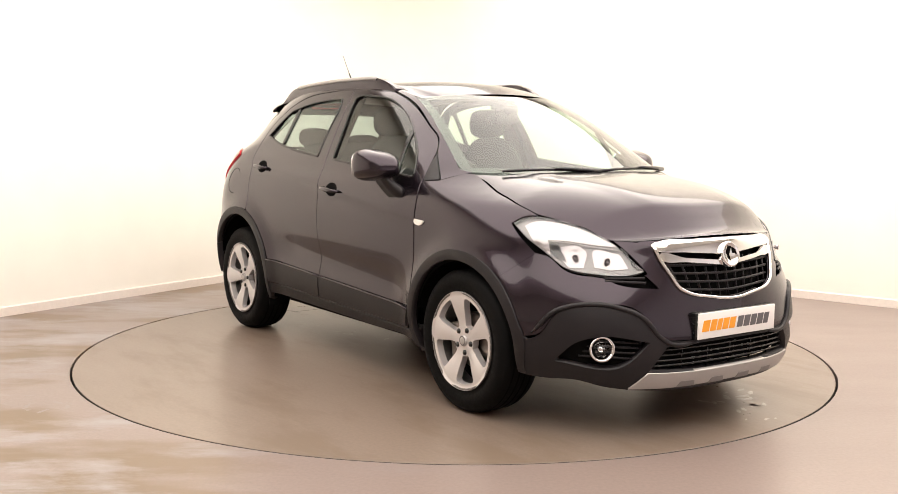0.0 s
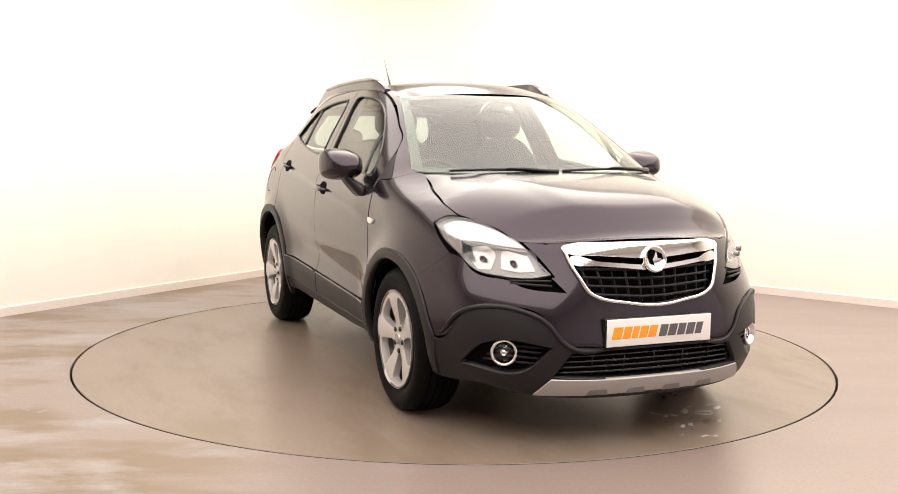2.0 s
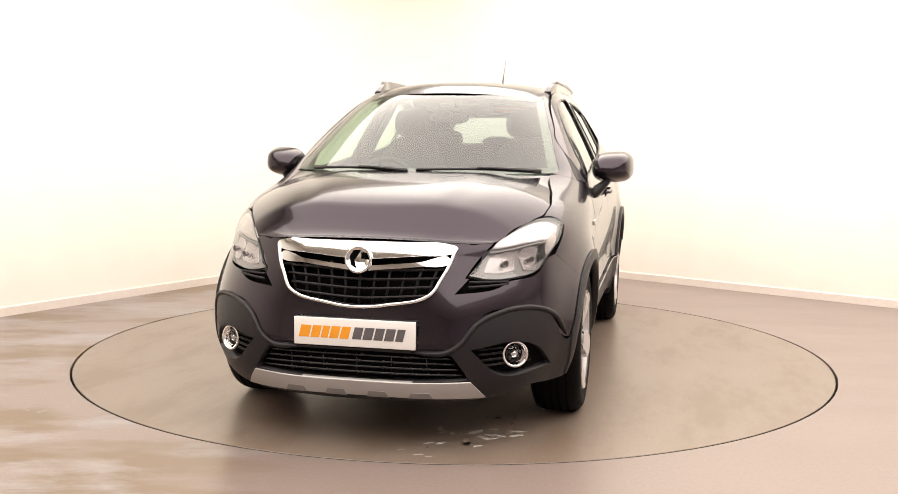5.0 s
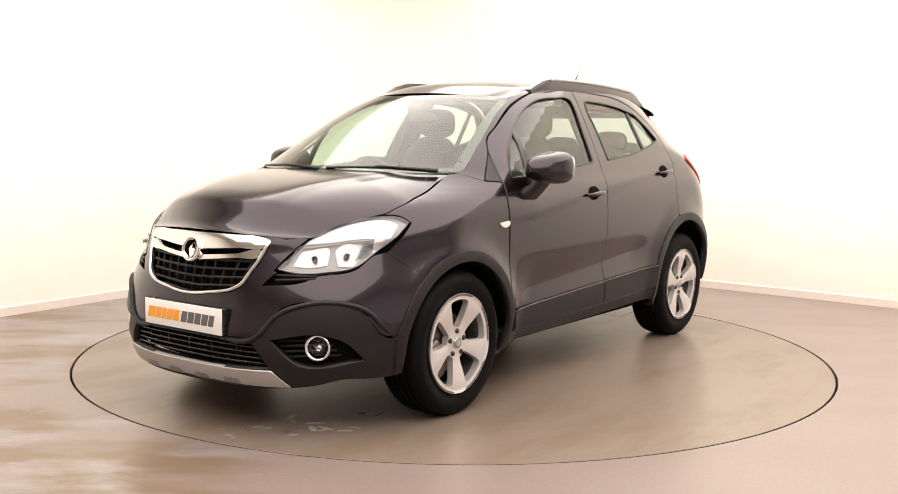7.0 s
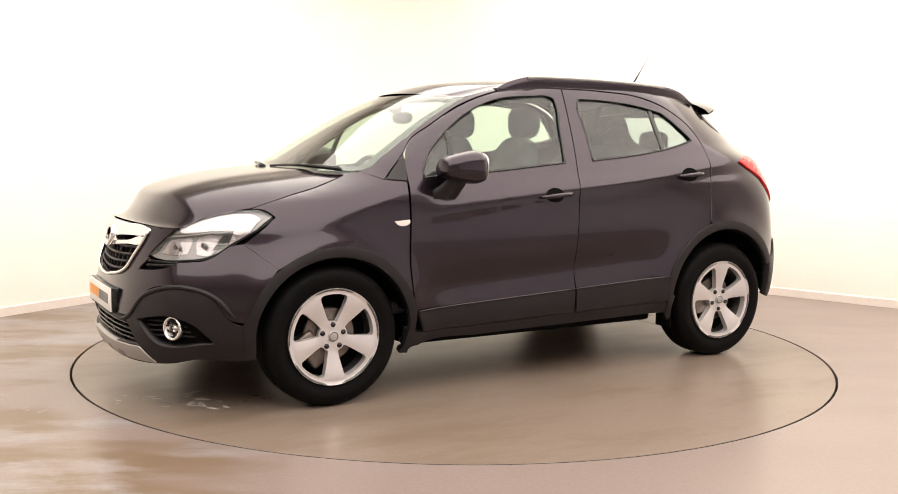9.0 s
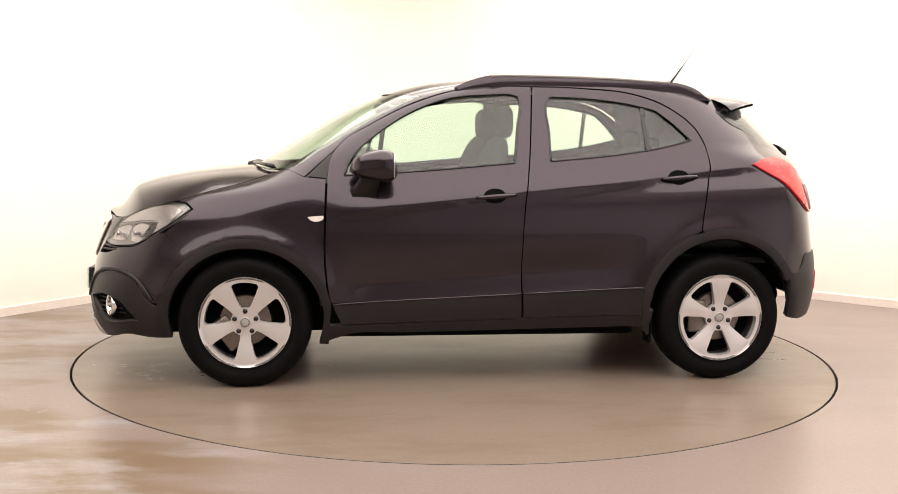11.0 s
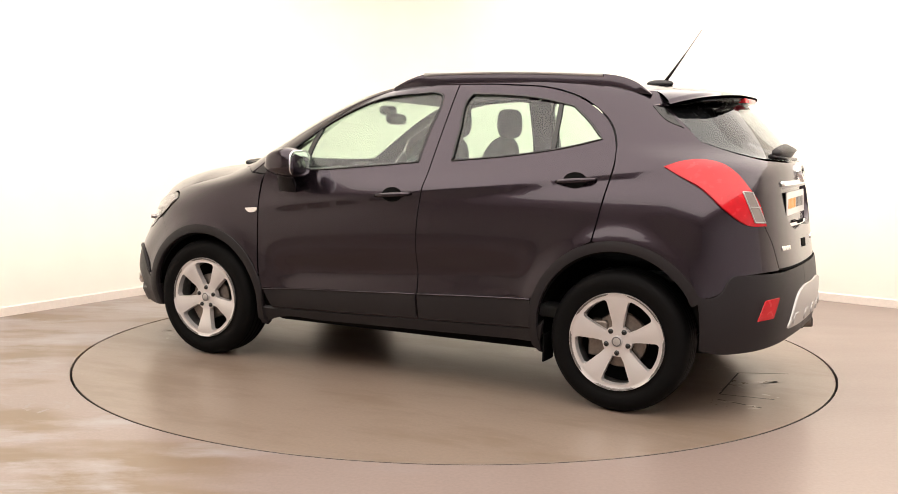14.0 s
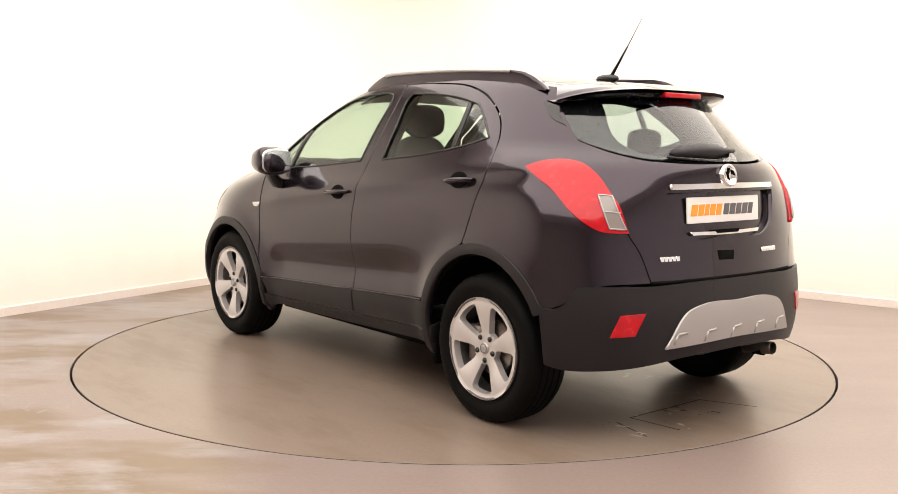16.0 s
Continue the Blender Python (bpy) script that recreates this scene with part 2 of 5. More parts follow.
    tagged(part("cracked_spot", bm, M_CRACK, ground, "pale cracked spot in the floor paint", smooth=False), kind="stuff")

    bm = bmesh.new()
    lathe(bm, [(RADIUS_HOLE + 0.02, -0.1), (RADIUS - 0.3, -0.1)], 120, "z")
    tagged(part("floor_pit", bm, M_SEAM), "dark gap under the turntable", "floor", kind="structure")

    bm = bmesh.new()
    lo = [bm.verts.new((p.x * 1.03, p.y * 1.03, CEILING)) for p in quad]
    hi = [bm.verts.new((p.x * 1.03, p.y * 1.03, CEILING + 0.15)) for p in quad]
    bm.faces.new(lo)
    bm.faces.new(hi[::-1])
    for i in range(4):
        bm.faces.new((lo[i], lo[(i + 1) % 4], hi[(i + 1) % 4], hi[i]))
    bmesh.ops.recalc_face_normals(bm, faces=bm.faces[:])
    tagged(part("ceiling", bm, M_CEIL, smooth=False), "plain white ceiling", "ceiling", kind="structure")


RADIUS, RADIUS_HOLE = 2.232, 2.2445


def light_box():
    thing = new("light_box")
    thing.matrix_world = pose(BOX_AT[0], BOX_AT[1], CEILING, 0, 0, BOX_TURN)
    tagged(thing, "large white lit studio light box under the ceiling", "light box")
    w, l = BOX_W / 2, BOX_L / 2
    for x0, x1, y0, y1 in ((-l - 0.04, l + 0.04, w, w + 0.04), (-l - 0.04, l + 0.04, -w - 0.04, -w), (-l - 0.04, -l, -w, w), (l, l + 0.04, -w, w)):
        bm = bmesh.new()
        box(bm, x0, x1, y0, y1, -0.16, 0.0)
        part("frame_side", bm, M_PANELFRAME, thing, smooth=False)
    bm = bmesh.new()
    box(bm, -l, l, -w, w, -0.12, -0.10)
    part("diffuser", bm, M_PANEL, thing, smooth=False)


def flake(bm, x, y, size, seed, lift=0.0012):
    """A ragged thin flake or puddle lying on the deck."""
    rnd = random.Random(seed)
    n = 14
    ph = rnd.uniform(0, 6)
    vs = []
    for i in range(n):
        t = 2 * math.pi * i / n
        r = size * (0.55 + 0.45 * rnd.random())
        vs.append(bm.verts.new((x + r * math.cos(t) * 1.7 * math.cos(ph) - r * math.sin(t) * 0.6 * math.sin(ph), y + r * math.cos(t) * 1.7 * math.sin(ph) + r * math.sin(t) * 0.6 * math.cos(ph), lift)))
    bm.faces.new(vs)


def turntable():
    top = new("turntable")
    tagged(top, "round beige-brown painted turntable set flush in the floor", "turntable")
    bm = bmesh.new()
    lathe(bm, [(0.0001, 0.0), (0.8, 0.0), (1.6, 0.0), (RADIUS - 0.003, 0.0), (RADIUS - 0.001, -0.002)], 160, "z")
    part("deck", bm, M_TABLE, top, smooth=False)
    bm = bmesh.new()
    lathe(bm, [(RADIUS - 0.001, -0.002), (RADIUS, -0.004), (RADIUS, -0.09)], 160, "z")
    part("deck_edge", bm, M_SEAM, top)
    # lid of a service hatch, cut into the deck
    bm = bmesh.new()
    a, b, c, d = (-1.70, -0.24), (-1.955, -0.36), (-1.985, 0.27), (-1.715, 0.30)
    for p, q in ((a, b), (c, d), (d, a), ((-1.73, 0.41), (-1.96, 0.47))):
        t = Vector((q[0] - p[0], q[1] - p[1])).normalized()
        n = Vector((-t.y, t.x)) * 0.005
        bm.faces.new([bm.verts.new((*(Vector(w) + n * k), 0.0008)) for w, k in ((p, -1), (q, -1), (q, 1), (p, 1))])
    part("hatch_gap", bm, M_SEAM, top, smooth=False)
    bm = bmesh.new()
    rnd = random.Random(4)
    for x, y, sz, cnt, spread in ((1.84, 0.46, 0.035, 9, 0.14), (0.73, 0.42, 0.022, 3, 0.05), (-0.79, -0.29, 0.035, 6, 0.08), (-0.42, -0.18, 0.02, 3, 0.05), (-1.19, -0.39, 0.03, 6, 0.08), (-1.59, -0.26, 0.025, 5, 0.10), (1.75, 0.6, 0.03, 5, 0.09), (2.05, 0.3, 0.018, 3, 0.08), (-1.84, 0.1, 0.018, 7, 0.16), (-1.85, 0.43, 0.02, 6, 0.09)):
        for k in range(cnt):
            flake(bm, x + rnd.uniform(-1, 1) * spread, y + rnd.uniform(-1, 1) * spread, sz * rnd.uniform(0.4, 1.2), rnd.randint(0, 9999))
    tagged(part("paint_scrape", bm, M_WET, top, "pale scraped and wet flecks", smooth=False), kind="stuff")
    bm = bmesh.new()
    for x, y, sz, cnt, spread in ((1.5, 0.56, 0.05, 4, 0.08), (-1.72, 0.47, 0.05, 3, 0.06), (1.95, 0.42, 0.05, 4, 0.1), (-1.8, 0.0, 0.06, 4, 0.12)):
        for k in range(cnt):
            flake(bm, x + rnd.uniform(-1, 1) * spread, y + rnd.uniform(-1, 1) * spread, sz * rnd.uniform(0.5, 1.2), rnd.randint(0, 9999), 0.0006)
    tagged(part("wet_film", bm, M_WETDARK, top, "dark wet film", smooth=False), kind="stuff")
    return top


room()
light_box()
TURNTABLE = turntable()


# ---- the car's form: half-width, nose, tail and roof lines as smooth curves (x forward, y left, z up) ----
def spline(*pts):
    pts = sorted(pts)
    xs, ys = [p[0] for p in pts], [p[1] for p in pts]
    n = len(xs)
    ds = [(ys[min(i + 1, n - 1)] - ys[max(i - 1, 0)]) / (xs[min(i + 1, n - 1)] - xs[max(i - 1, 0)]) for i in range(n)]

    def f(x):
        if x <= xs[0]:
            return ys[0] + ds[0] * (x - xs[0])
        if x >= xs[-1]:
            return ys[-1] + ds[-1] * (x - xs[-1])
        i = 0
        while x > xs[i + 1]:
            i += 1
        h = xs[i + 1] - xs[i]
        t = (x - xs[i]) / h
        return ys[i] * (1 + 2 * t) * (1 - t) ** 2 + ds[i] * h * t * (1 - t) ** 2 + ys[i + 1] * t * t * (3 - 2 * t) + ds[i + 1] * h * t * t * (t - 1)
    return f


def smooth(a, b, x):
    t = min(1.0, max(0.0, (x - a) / (b - a)))
    return t * t * (3 - 2 * t)


def lerp(a, b, t):
    return a + (b - a) * t


WIDE = spline((0.15, 0.76), (0.25, 0.81), (0.35, 0.845), (0.45, 0.86), (0.55, 0.868), (0.7, 0.872), (0.85, 0.872), (0.95, 0.862), (1.05, 0.838), (1.12, 0.808), (1.18, 0.783), (1.3, 0.725), (1.45, 0.645), (1.55, 0.588), (1.6, 0.553), (1.63, 0.52))
NOSE = spline((0.15, 2.07), (0.22, 2.14), (0.32, 2.18), (0.45, 2.185), (0.55, 2.17), (0.62, 2.157), (0.72, 2.137), (0.8, 2.12), (0.87, 2.095), (0.93, 2.03), (1.0, 1.9), (1.1, 1.6), (1.2, 1.3))
SCREEN = spline((1.0, 1.505), (1.08, 1.365), (1.14, 1.27), (1.2, 1.177), (1.318, 0.99), (1.4, 0.855), (1.483, 0.695), (1.555, 0.52), (1.6, 0.345), (1.63, 0.145))
TAIL = spline((0.2, -1.88), (0.28, -1.975), (0.4, -2.013), (0.55, -2.02), (0.65, -2.01), (0.75, -1.993), (0.85, -1.98), (1.0, -1.96), (1.1, -1.95), (1.18, -1.935), (1.22, -1.915), (1.3, -1.845), (1.4, -1.755), (1.5, -1.655), (1.56, -1.58), (1.62, -1.45))
SCREEN_L, SCREEN_N = 0.56, 2.3
ARCH_F, ARCH_R, ARCH_OUT, ARCH_IN = (1.272, 0.335), (-1.272, 0.382), 0.447, 0.403


def nose_n(z):
    return lerp(2.7, 2.2, smooth(0.5, 0.85, z))


def nose_l(z):
    return lerp(0.84, 0.95, smooth(0.55, 0.9, z))


def tail_n(z):
    return lerp(2.7, 2.2, smooth(0.95, 1.25, z))


def tail_l(z):
    return lerp(0.525, 0.75, smooth(1.16, 1.30, z))


def taper(d, length, n):
    """1 on the flank, falling to 0 at the end of a rounded corner; d: how far into the corner."""
    if d <= 0:
        return 1.0
    t = min(0.99999, d / length)
    return (1 - t ** n) ** (1 / n)


def flank(x, z):
    """Pressed shapes of the doors and wings, as an offset outwards."""
    zc = 0.93 + (0.68 - x) * 0.117
    w = smooth(-1.62, -1.3, x) * smooth(0.95, 0.6, x)
    d = z - zc
    o = 0.011 * w * math.exp(-(d / (0.07 if d > 0 else 0.035)) ** 2)
    low = smooth(0.85, 0.6, x) * smooth(-0.95, -0.5, x)
    o -= 0.028 * low * math.exp(-((z - 0.585 - 0.06 * (0.0 - x)) / 0.09) ** 2)
    for (cx, cz) in (ARCH_F, ARCH_R):
        r = math.hypot(x - cx, z - cz)
        if z > 0.25:
            o += 0.025 * math.exp(-((r - 0.42) / 0.08) ** 2)
    return o


def side_y(x, z):
    lo = taper(x - (NOSE(z) - nose_l(z)), nose_l(z), nose_n(z))
    hi = taper(x - (SCREEN(z) - SCREEN_L), SCREEN_L, SCREEN_N) if z > 1.0 else lo
    t = lerp(lo, hi, smooth(1.0, 1.2, z))
    t *= taper((TAIL(z) + tail_l(z)) - x, tail_l(z), tail_n(z))
    return WIDE(z) * t + flank(x, z) * min(1, t * 1.2)


def nose_x(y, z):
    n = nose_n(z)
    return NOSE(z) - nose_l(z) + nose_l(z) * max(0.0, 1 - min(1.0, abs(y) / WIDE(z)) ** n) ** (1 / n)


def tail_x(y, z):
    n, l = tail_n(z), tail_l(z)
    return TAIL(z) + l - l * max(0.0, 1 - min(1.0, abs(y) / WIDE(z)) ** n) ** (1 / n)


def screen_x(y, z):
    n, l = SCREEN_N, SCREEN_L
    return SCREEN(z) - l + l * max(0.0, 1 - min(1.0, abs(y) / WIDE(z)) ** n) ** (1 / n)


# ---- car materials ----
M_PAINT = material("car_paint", (0.0325, 0.0235, 0.0315), rough=0.22, metal=0.85, coat=0.58, coat_rough=0.04, grain=0.05, grain_scale=900, spec=0.2)
M_CLAD = material("grained_plastic", (0.0115, 0.0092, 0.0108), spec=0.3, rough=0.42, grain=0.1, grain_scale=300, bump=0.2, bump_scale=900)
M_BLACK = material("black_trim", (0.008, 0.008, 0.008), rough=0.25, grain=0.05)
M_VOID = material("black_underbody", (0.004, 0.0038, 0.0038), spec=0.05, rough=0.85, grain=0.2, grain_scale=30)
M_RUBBER = material("tyre_rubber", (0.0030, 0.0027, 0.0028), spec=0.09, rough=0.6, grain=0.15, grain_scale=60, bump=0.2, bump_scale=300)
M_CHROME = material("chrome", (0.82, 0.81, 0.80), rough=0.08, metal=1.0, grain=0.02)
M_SILVER = material("silver_plastic", (0.42, 0.40, 0.39), rough=0.34, metal=0.45, grain=0.05, grain_scale=400)
M_SILVER_DARK = material("shaded_silver_plastic", (0.24, 0.23, 0.225), rough=0.4, metal=0.4, grain=0.05, grain_scale=400)
M_ALLOY = material("silver_alloy", (0.66, 0.63, 0.63), rough=0.3, metal=0.6)
# Dark copy of the alloy: the shade behind the spokes is in its colour.
M_BARREL = material("shaded_alloy", (0.16, 0.15, 0.145), rough=0.38, metal=0.7, grain=0.2, grain_scale=40)
M_BRAKE = material("brake_steel", (0.20, 0.17, 0.15), rough=0.4, metal=0.9, grain=0.15, grain_scale=80)
M_RED = material("red_lens", (0.46, 0.003, 0.010), rough=0.25, coat=0.6, spec=0.15, grain=0.12, grain_scale=25)
M_LAMPWHITE = material("lamp_reflector", (0.43, 0.40, 0.40), rough=0.14, metal=0.75, bump=1.0, bump_scale=42)
M_CLEARLENS = material("pale_lens", (0.70, 0.65, 0.61), rough=0.2, coat=0.6, bump=0.2, bump_scale=130)
M_INSERT = material("clear_lamp_insert", (0.22, 0.19, 0.175), rough=0.15, coat=1.0, bump=0.4, bump_scale=130)
M_AMBER = material("amber_bulb", (0.8, 0.35, 0.08), rough=0.25, grain=0.1)
M_FABRIC = material("seat_fabric", (0.028, 0.027, 0.029), rough=0.9, grain=0.2, grain_scale=200, bump=0.3, bump_scale=500)
M_DASH = material("dashboard_plastic", (0.035, 0.033, 0.033), rough=0.6, grain=0.1, grain_scale=100)
M_LINER = material("headliner_cloth", (0.34, 0.32, 0.29), rough=0.95, grain=0.08, grain_scale=150)
M_PLATE = material("plate_white", (0.82, 0.79, 0.77), rough=0.3, coat=0.5)
M_ORANGE = material("orange_print", (0.85, 0.33, 0.02), rough=0.35, grain=0.03)
M_GREY = material("grey_print", (0.11, 0.10, 0.105), rough=0.35, grain=0.05)
M_GLASS = glass_material("green_glass", (0.73, 0.86, 0.77))
M_SCREEN = glass_material("windscreen_glass", (0.74, 0.86, 0.76), head_on=0.08)
M_TINT = glass_material("rear_glass", (0.5, 0.55, 0.56))
M_LENS = glass_material("lamp_lens", (0.92, 0.92, 0.93))
M_MIRROR = material("mirror_glass", (0.85, 0.87, 0.88), rough=0.02, metal=1.0)


# ---- outlines and panels ----
def outline(pts, step=0.02, closed=True):
    """Points (u, v) or (u, v, 1): a third value marks a corner. A smooth line runs through the others."""
    n = len(pts)
    corners = [i for i in range(n) if len(pts[i]) > 2]
    P = [Vector(p[:2]) for p in pts]
    res = []
    for i in range(n if closed else n - 1):
        a, b = P[i], P[(i + 1) % n]
        p0 = P[(i - 1) % n] if (i not in corners and (closed or i > 0)) else a + (a - b)
        j = (i + 1) % n
        p3 = P[(i + 2) % n] if (j not in corners and (closed or j < n - 1)) else b + (b - a)
        d = (b - a).length
        k = max(1, int(round(d / step)))
        d0, d3 = max((a - p0).length, 1e-6), max((p3 - b).length, 1e-6)
        ta = ((b - a) / d * d0 + (a - p0) / d0 * d) / (d0 + d)
        tb = ((b - a) / d * d3 + (p3 - b) / d3 * d) / (d3 + d)
        for q in range(k):
            t = q / k
            res.append(a * (1 + 2 * t) * (1 - t) ** 2 + ta * d * t * (1 - t) ** 2 + b * t * t * (3 - 2 * t) + tb * d * t * t * (t - 1))
    if not closed:
        res.append(P[-1])
    return [(p.x, p.y) for p in res]


def mirrored(half):
    """A closed outline from its half with u >= 0, running from the middle line round to the middle line."""
    return half + [(-p[0],) + tuple(p[1:]) for p in reversed(half) if abs(p[0]) > 1e-6]


def area2(pts):
    return sum(a[0] * b[1] - b[0] * a[1] for a, b in zip(pts, pts[1:] + pts[:1]))


def inset(pts, g):
    if not g:
        return pts
    s = 1 if area2(pts) > 0 else -1
    n = len(pts)
    out = []
    for i in range(n):
        a, b, c = Vector(pts[i - 1]), Vector(pts[i]), Vector(pts[(i + 1) % n])
        d1, d2 = (b - a), (c - b)
        if d1.length < 1e-7 or d2.length < 1e-7:
            out.append(tuple(b))
            continue
        d1.normalize(), d2.normalize()
        m = Vector((-d1.y - d2.y, d1.x + d2.x)) * s
        if m.length < 1e-6:
            out.append(tuple(b))
            continue
        m.normalize()
        c0 = max(0.4, m.dot(Vector((-d1.y, d1.x)) * s))
        out.append(tuple(b + m * g / c0))
    return out


def in_poly(x, y, arr):
    x0, y0 = arr[:, 0], arr[:, 1]
    x1, y1 = np.roll(x0, -1), np.roll(y0, -1)
    c = (y0 > y) != (y1 > y)
    with np.errstate(divide="ignore", invalid="ignore"):
        xi = x0 + (y - y0) * (x1 - x0) / (y1 - y0)
    return bool(np.count_nonzero(c & (x < xi)) % 2)


def clear_of(x, y, arr, d):
    a, b = arr, np.roll(arr, -1, axis=0)
    e = b - a
    t = np.clip(((x - a[:, 0]) * e[:, 0] + (y - a[:, 1]) * e[:, 1]) / np.maximum(1e-12, (e ** 2).sum(1)), 0, 1)
    return float(np.min((a[:, 0] + t * e[:, 0] - x) ** 2 + (a[:, 1] + t * e[:, 1] - y) ** 2)) > d * d


def mesh_object(name, verts, faces, normals, mat, parent, label):
    me = bpy.data.meshes.new(name)
    me.from_pydata(verts, [], faces)
    me.polygons.foreach_set("use_smooth", [True] * len(faces))
    me.materials.append(mat)
    if normals:
        me.normals_split_custom_set_from_vertices(normals)
    me.update()
    ob = new(name, me)
    if parent:
        ob.parent = parent
    if label:
        tagged(ob, label)
    return ob


AXIS_Z = 0.75


def frame_at(lift, u, v):
    e = 1e-3
    p = lift(u, v)
    n = (lift(u + e, v) - lift(u - e, v)).cross(lift(u, v + e) - lift(u, v - e))
    if n.length < 1e-12:
        n = Vector((0, 1, 0))
    n.normalize()
    out = p - Vector((min(1.2, max(-1.2, p.x)), 0, AXIS_Z))
    if n.dot(out) < 0:
        n = -n
    return p, n


def panel(name, pts, lift, mat, parents, sides=(1,), h=0.035, depth=0.012, gap=0.002, off=0.0, holes=(), label="", aim=None, crease=None):
    """A sheet cut to an outline and laid on a curved surface, with turned-in edges. One object for each side of the car."""
    from mathutils.geometry import delaunay_2d_cdt
    rings = [inset(pts, gap)] + [inset(q, -gap) for q in holes]
    co, ed = [], []
    for r in rings:
        s = len(co)
        co += [Vector(p) for p in r]
        ed += [(s + i, s + (i + 1) % len(r)) for i in range(len(r))]
    arrs = [np.array([tuple(p) for p in r]) for r in rings]
    lo, hi = arrs[0].min(0), arrs[0].max(0)
    bend = []
    if crease:
        # extra rows of points hold a pressed line
        for d in (-0.014, 0.0, 0.014):
            last = None
            u = lo[0] + 0.01
            while u < hi[0]:
                v = crease(u) + d
                ok = in_poly(u, v, arrs[0]) and not any(in_poly(u, v, q) for q in arrs[1:]) and all(clear_of(u, v, q, 0.006) for q in arrs)
                if ok:
                    co.append(Vector((u, v)))
                    if last is not None:
                        ed.append((last, len(co) - 1))
                    last = len(co) - 1
                else:
                    last = None
                u += 0.02
        bend = [crease]
    row = 0
    y = lo[1] + h * 0.5
    while y < hi[1]:
        x = lo[0] + h * (0.5 if row % 2 else 0.25)
        while x < hi[0]:
            if in_poly(x, y, arrs[0]) and not any(in_poly(x, y, q) for q in arrs[1:]) and all(clear_of(x, y, q, h * 0.45) for q in arrs) and not any(abs(y - k(x)) < 0.024 for k in bend):
                co.append(Vector((x, y)))
            x += h
        y += h * 0.87
        row += 1
    V, E, F, _, _, _ = delaunay_2d_cdt(co, ed, [], 0, 1e-7)
    keep = []
    for f in F:
        cx, cy = sum(V[i].x for i in f) / 3, sum(V[i].y for i in f) / 3
        votes = 0
        for dx, dy in ((0, 0), (1.3e-6, 2.1e-6), (-1.7e-6, -2.9e-6)):
            votes += in_poly(cx + dx, cy + dy, arrs[0]) and not any(in_poly(cx + dx, cy + dy, q) for q in arrs[1:])
        if votes >= 2:
            keep.append(tuple(f))
    fr = [frame_at(lift, v.x, v.y) for v in V]
    if aim is not None:
        fr = [(p, n if n.dot(aim) > 0 else -n) for p, n in fr]
    P = [p + n * off for p, n in fr]
    N = [n for p, n in fr]
    faces = []
    for f in keep:
        a, b, c = f
        nn = (P[b] - P[a]).cross(P[c] - P[a])
        faces.append((a, b, c) if nn.dot(N[a]) >= 0 else (a, c, b))
    count = {}
    for f in faces:
        for i in range(3):
            e = (f[i], f[(i + 1) % 3])
            count[e] = 1
    rim = [e for e in count if (e[1], e[0]) not in count]
    verts, norms = list(P), list(N)
    if depth:
        nrm = {}
        for a, b in rim:
            w = (P[b] - P[a]).cross(N[a])
            for i in (a, b):
                nrm[i] = nrm.get(i, Vector()) + w
        ids = {}
        for i in nrm:
            w = nrm[i].normalized() if nrm[i].length > 1e-9 else N[i]
            ids[i] = (len(verts), len(verts) + 1)
            verts += [P[i], P[i] - N[i] * depth]
            norms += [(w + N[i]).normalized(), w]
        for a, b in rim:
            faces.append((ids[b][0], ids[a][0], ids[a][1], ids[b][1]))
    made = []
    for s, par in zip(sides, parents if isinstance(parents, (list, tuple)) else [parents] * len(sides)):
        if s > 0:
            made.append(mesh_object(name, [tuple(v) for v in verts], faces, [tuple(n) for n in norms], mat, par, label))
        else:
            made.append(mesh_object(name, [(v.x, -v.y, v.z) for v in verts], [f[::-1] for f in faces], [(n.x, -n.y, n.z) for n in norms], mat, par, label))
    return made


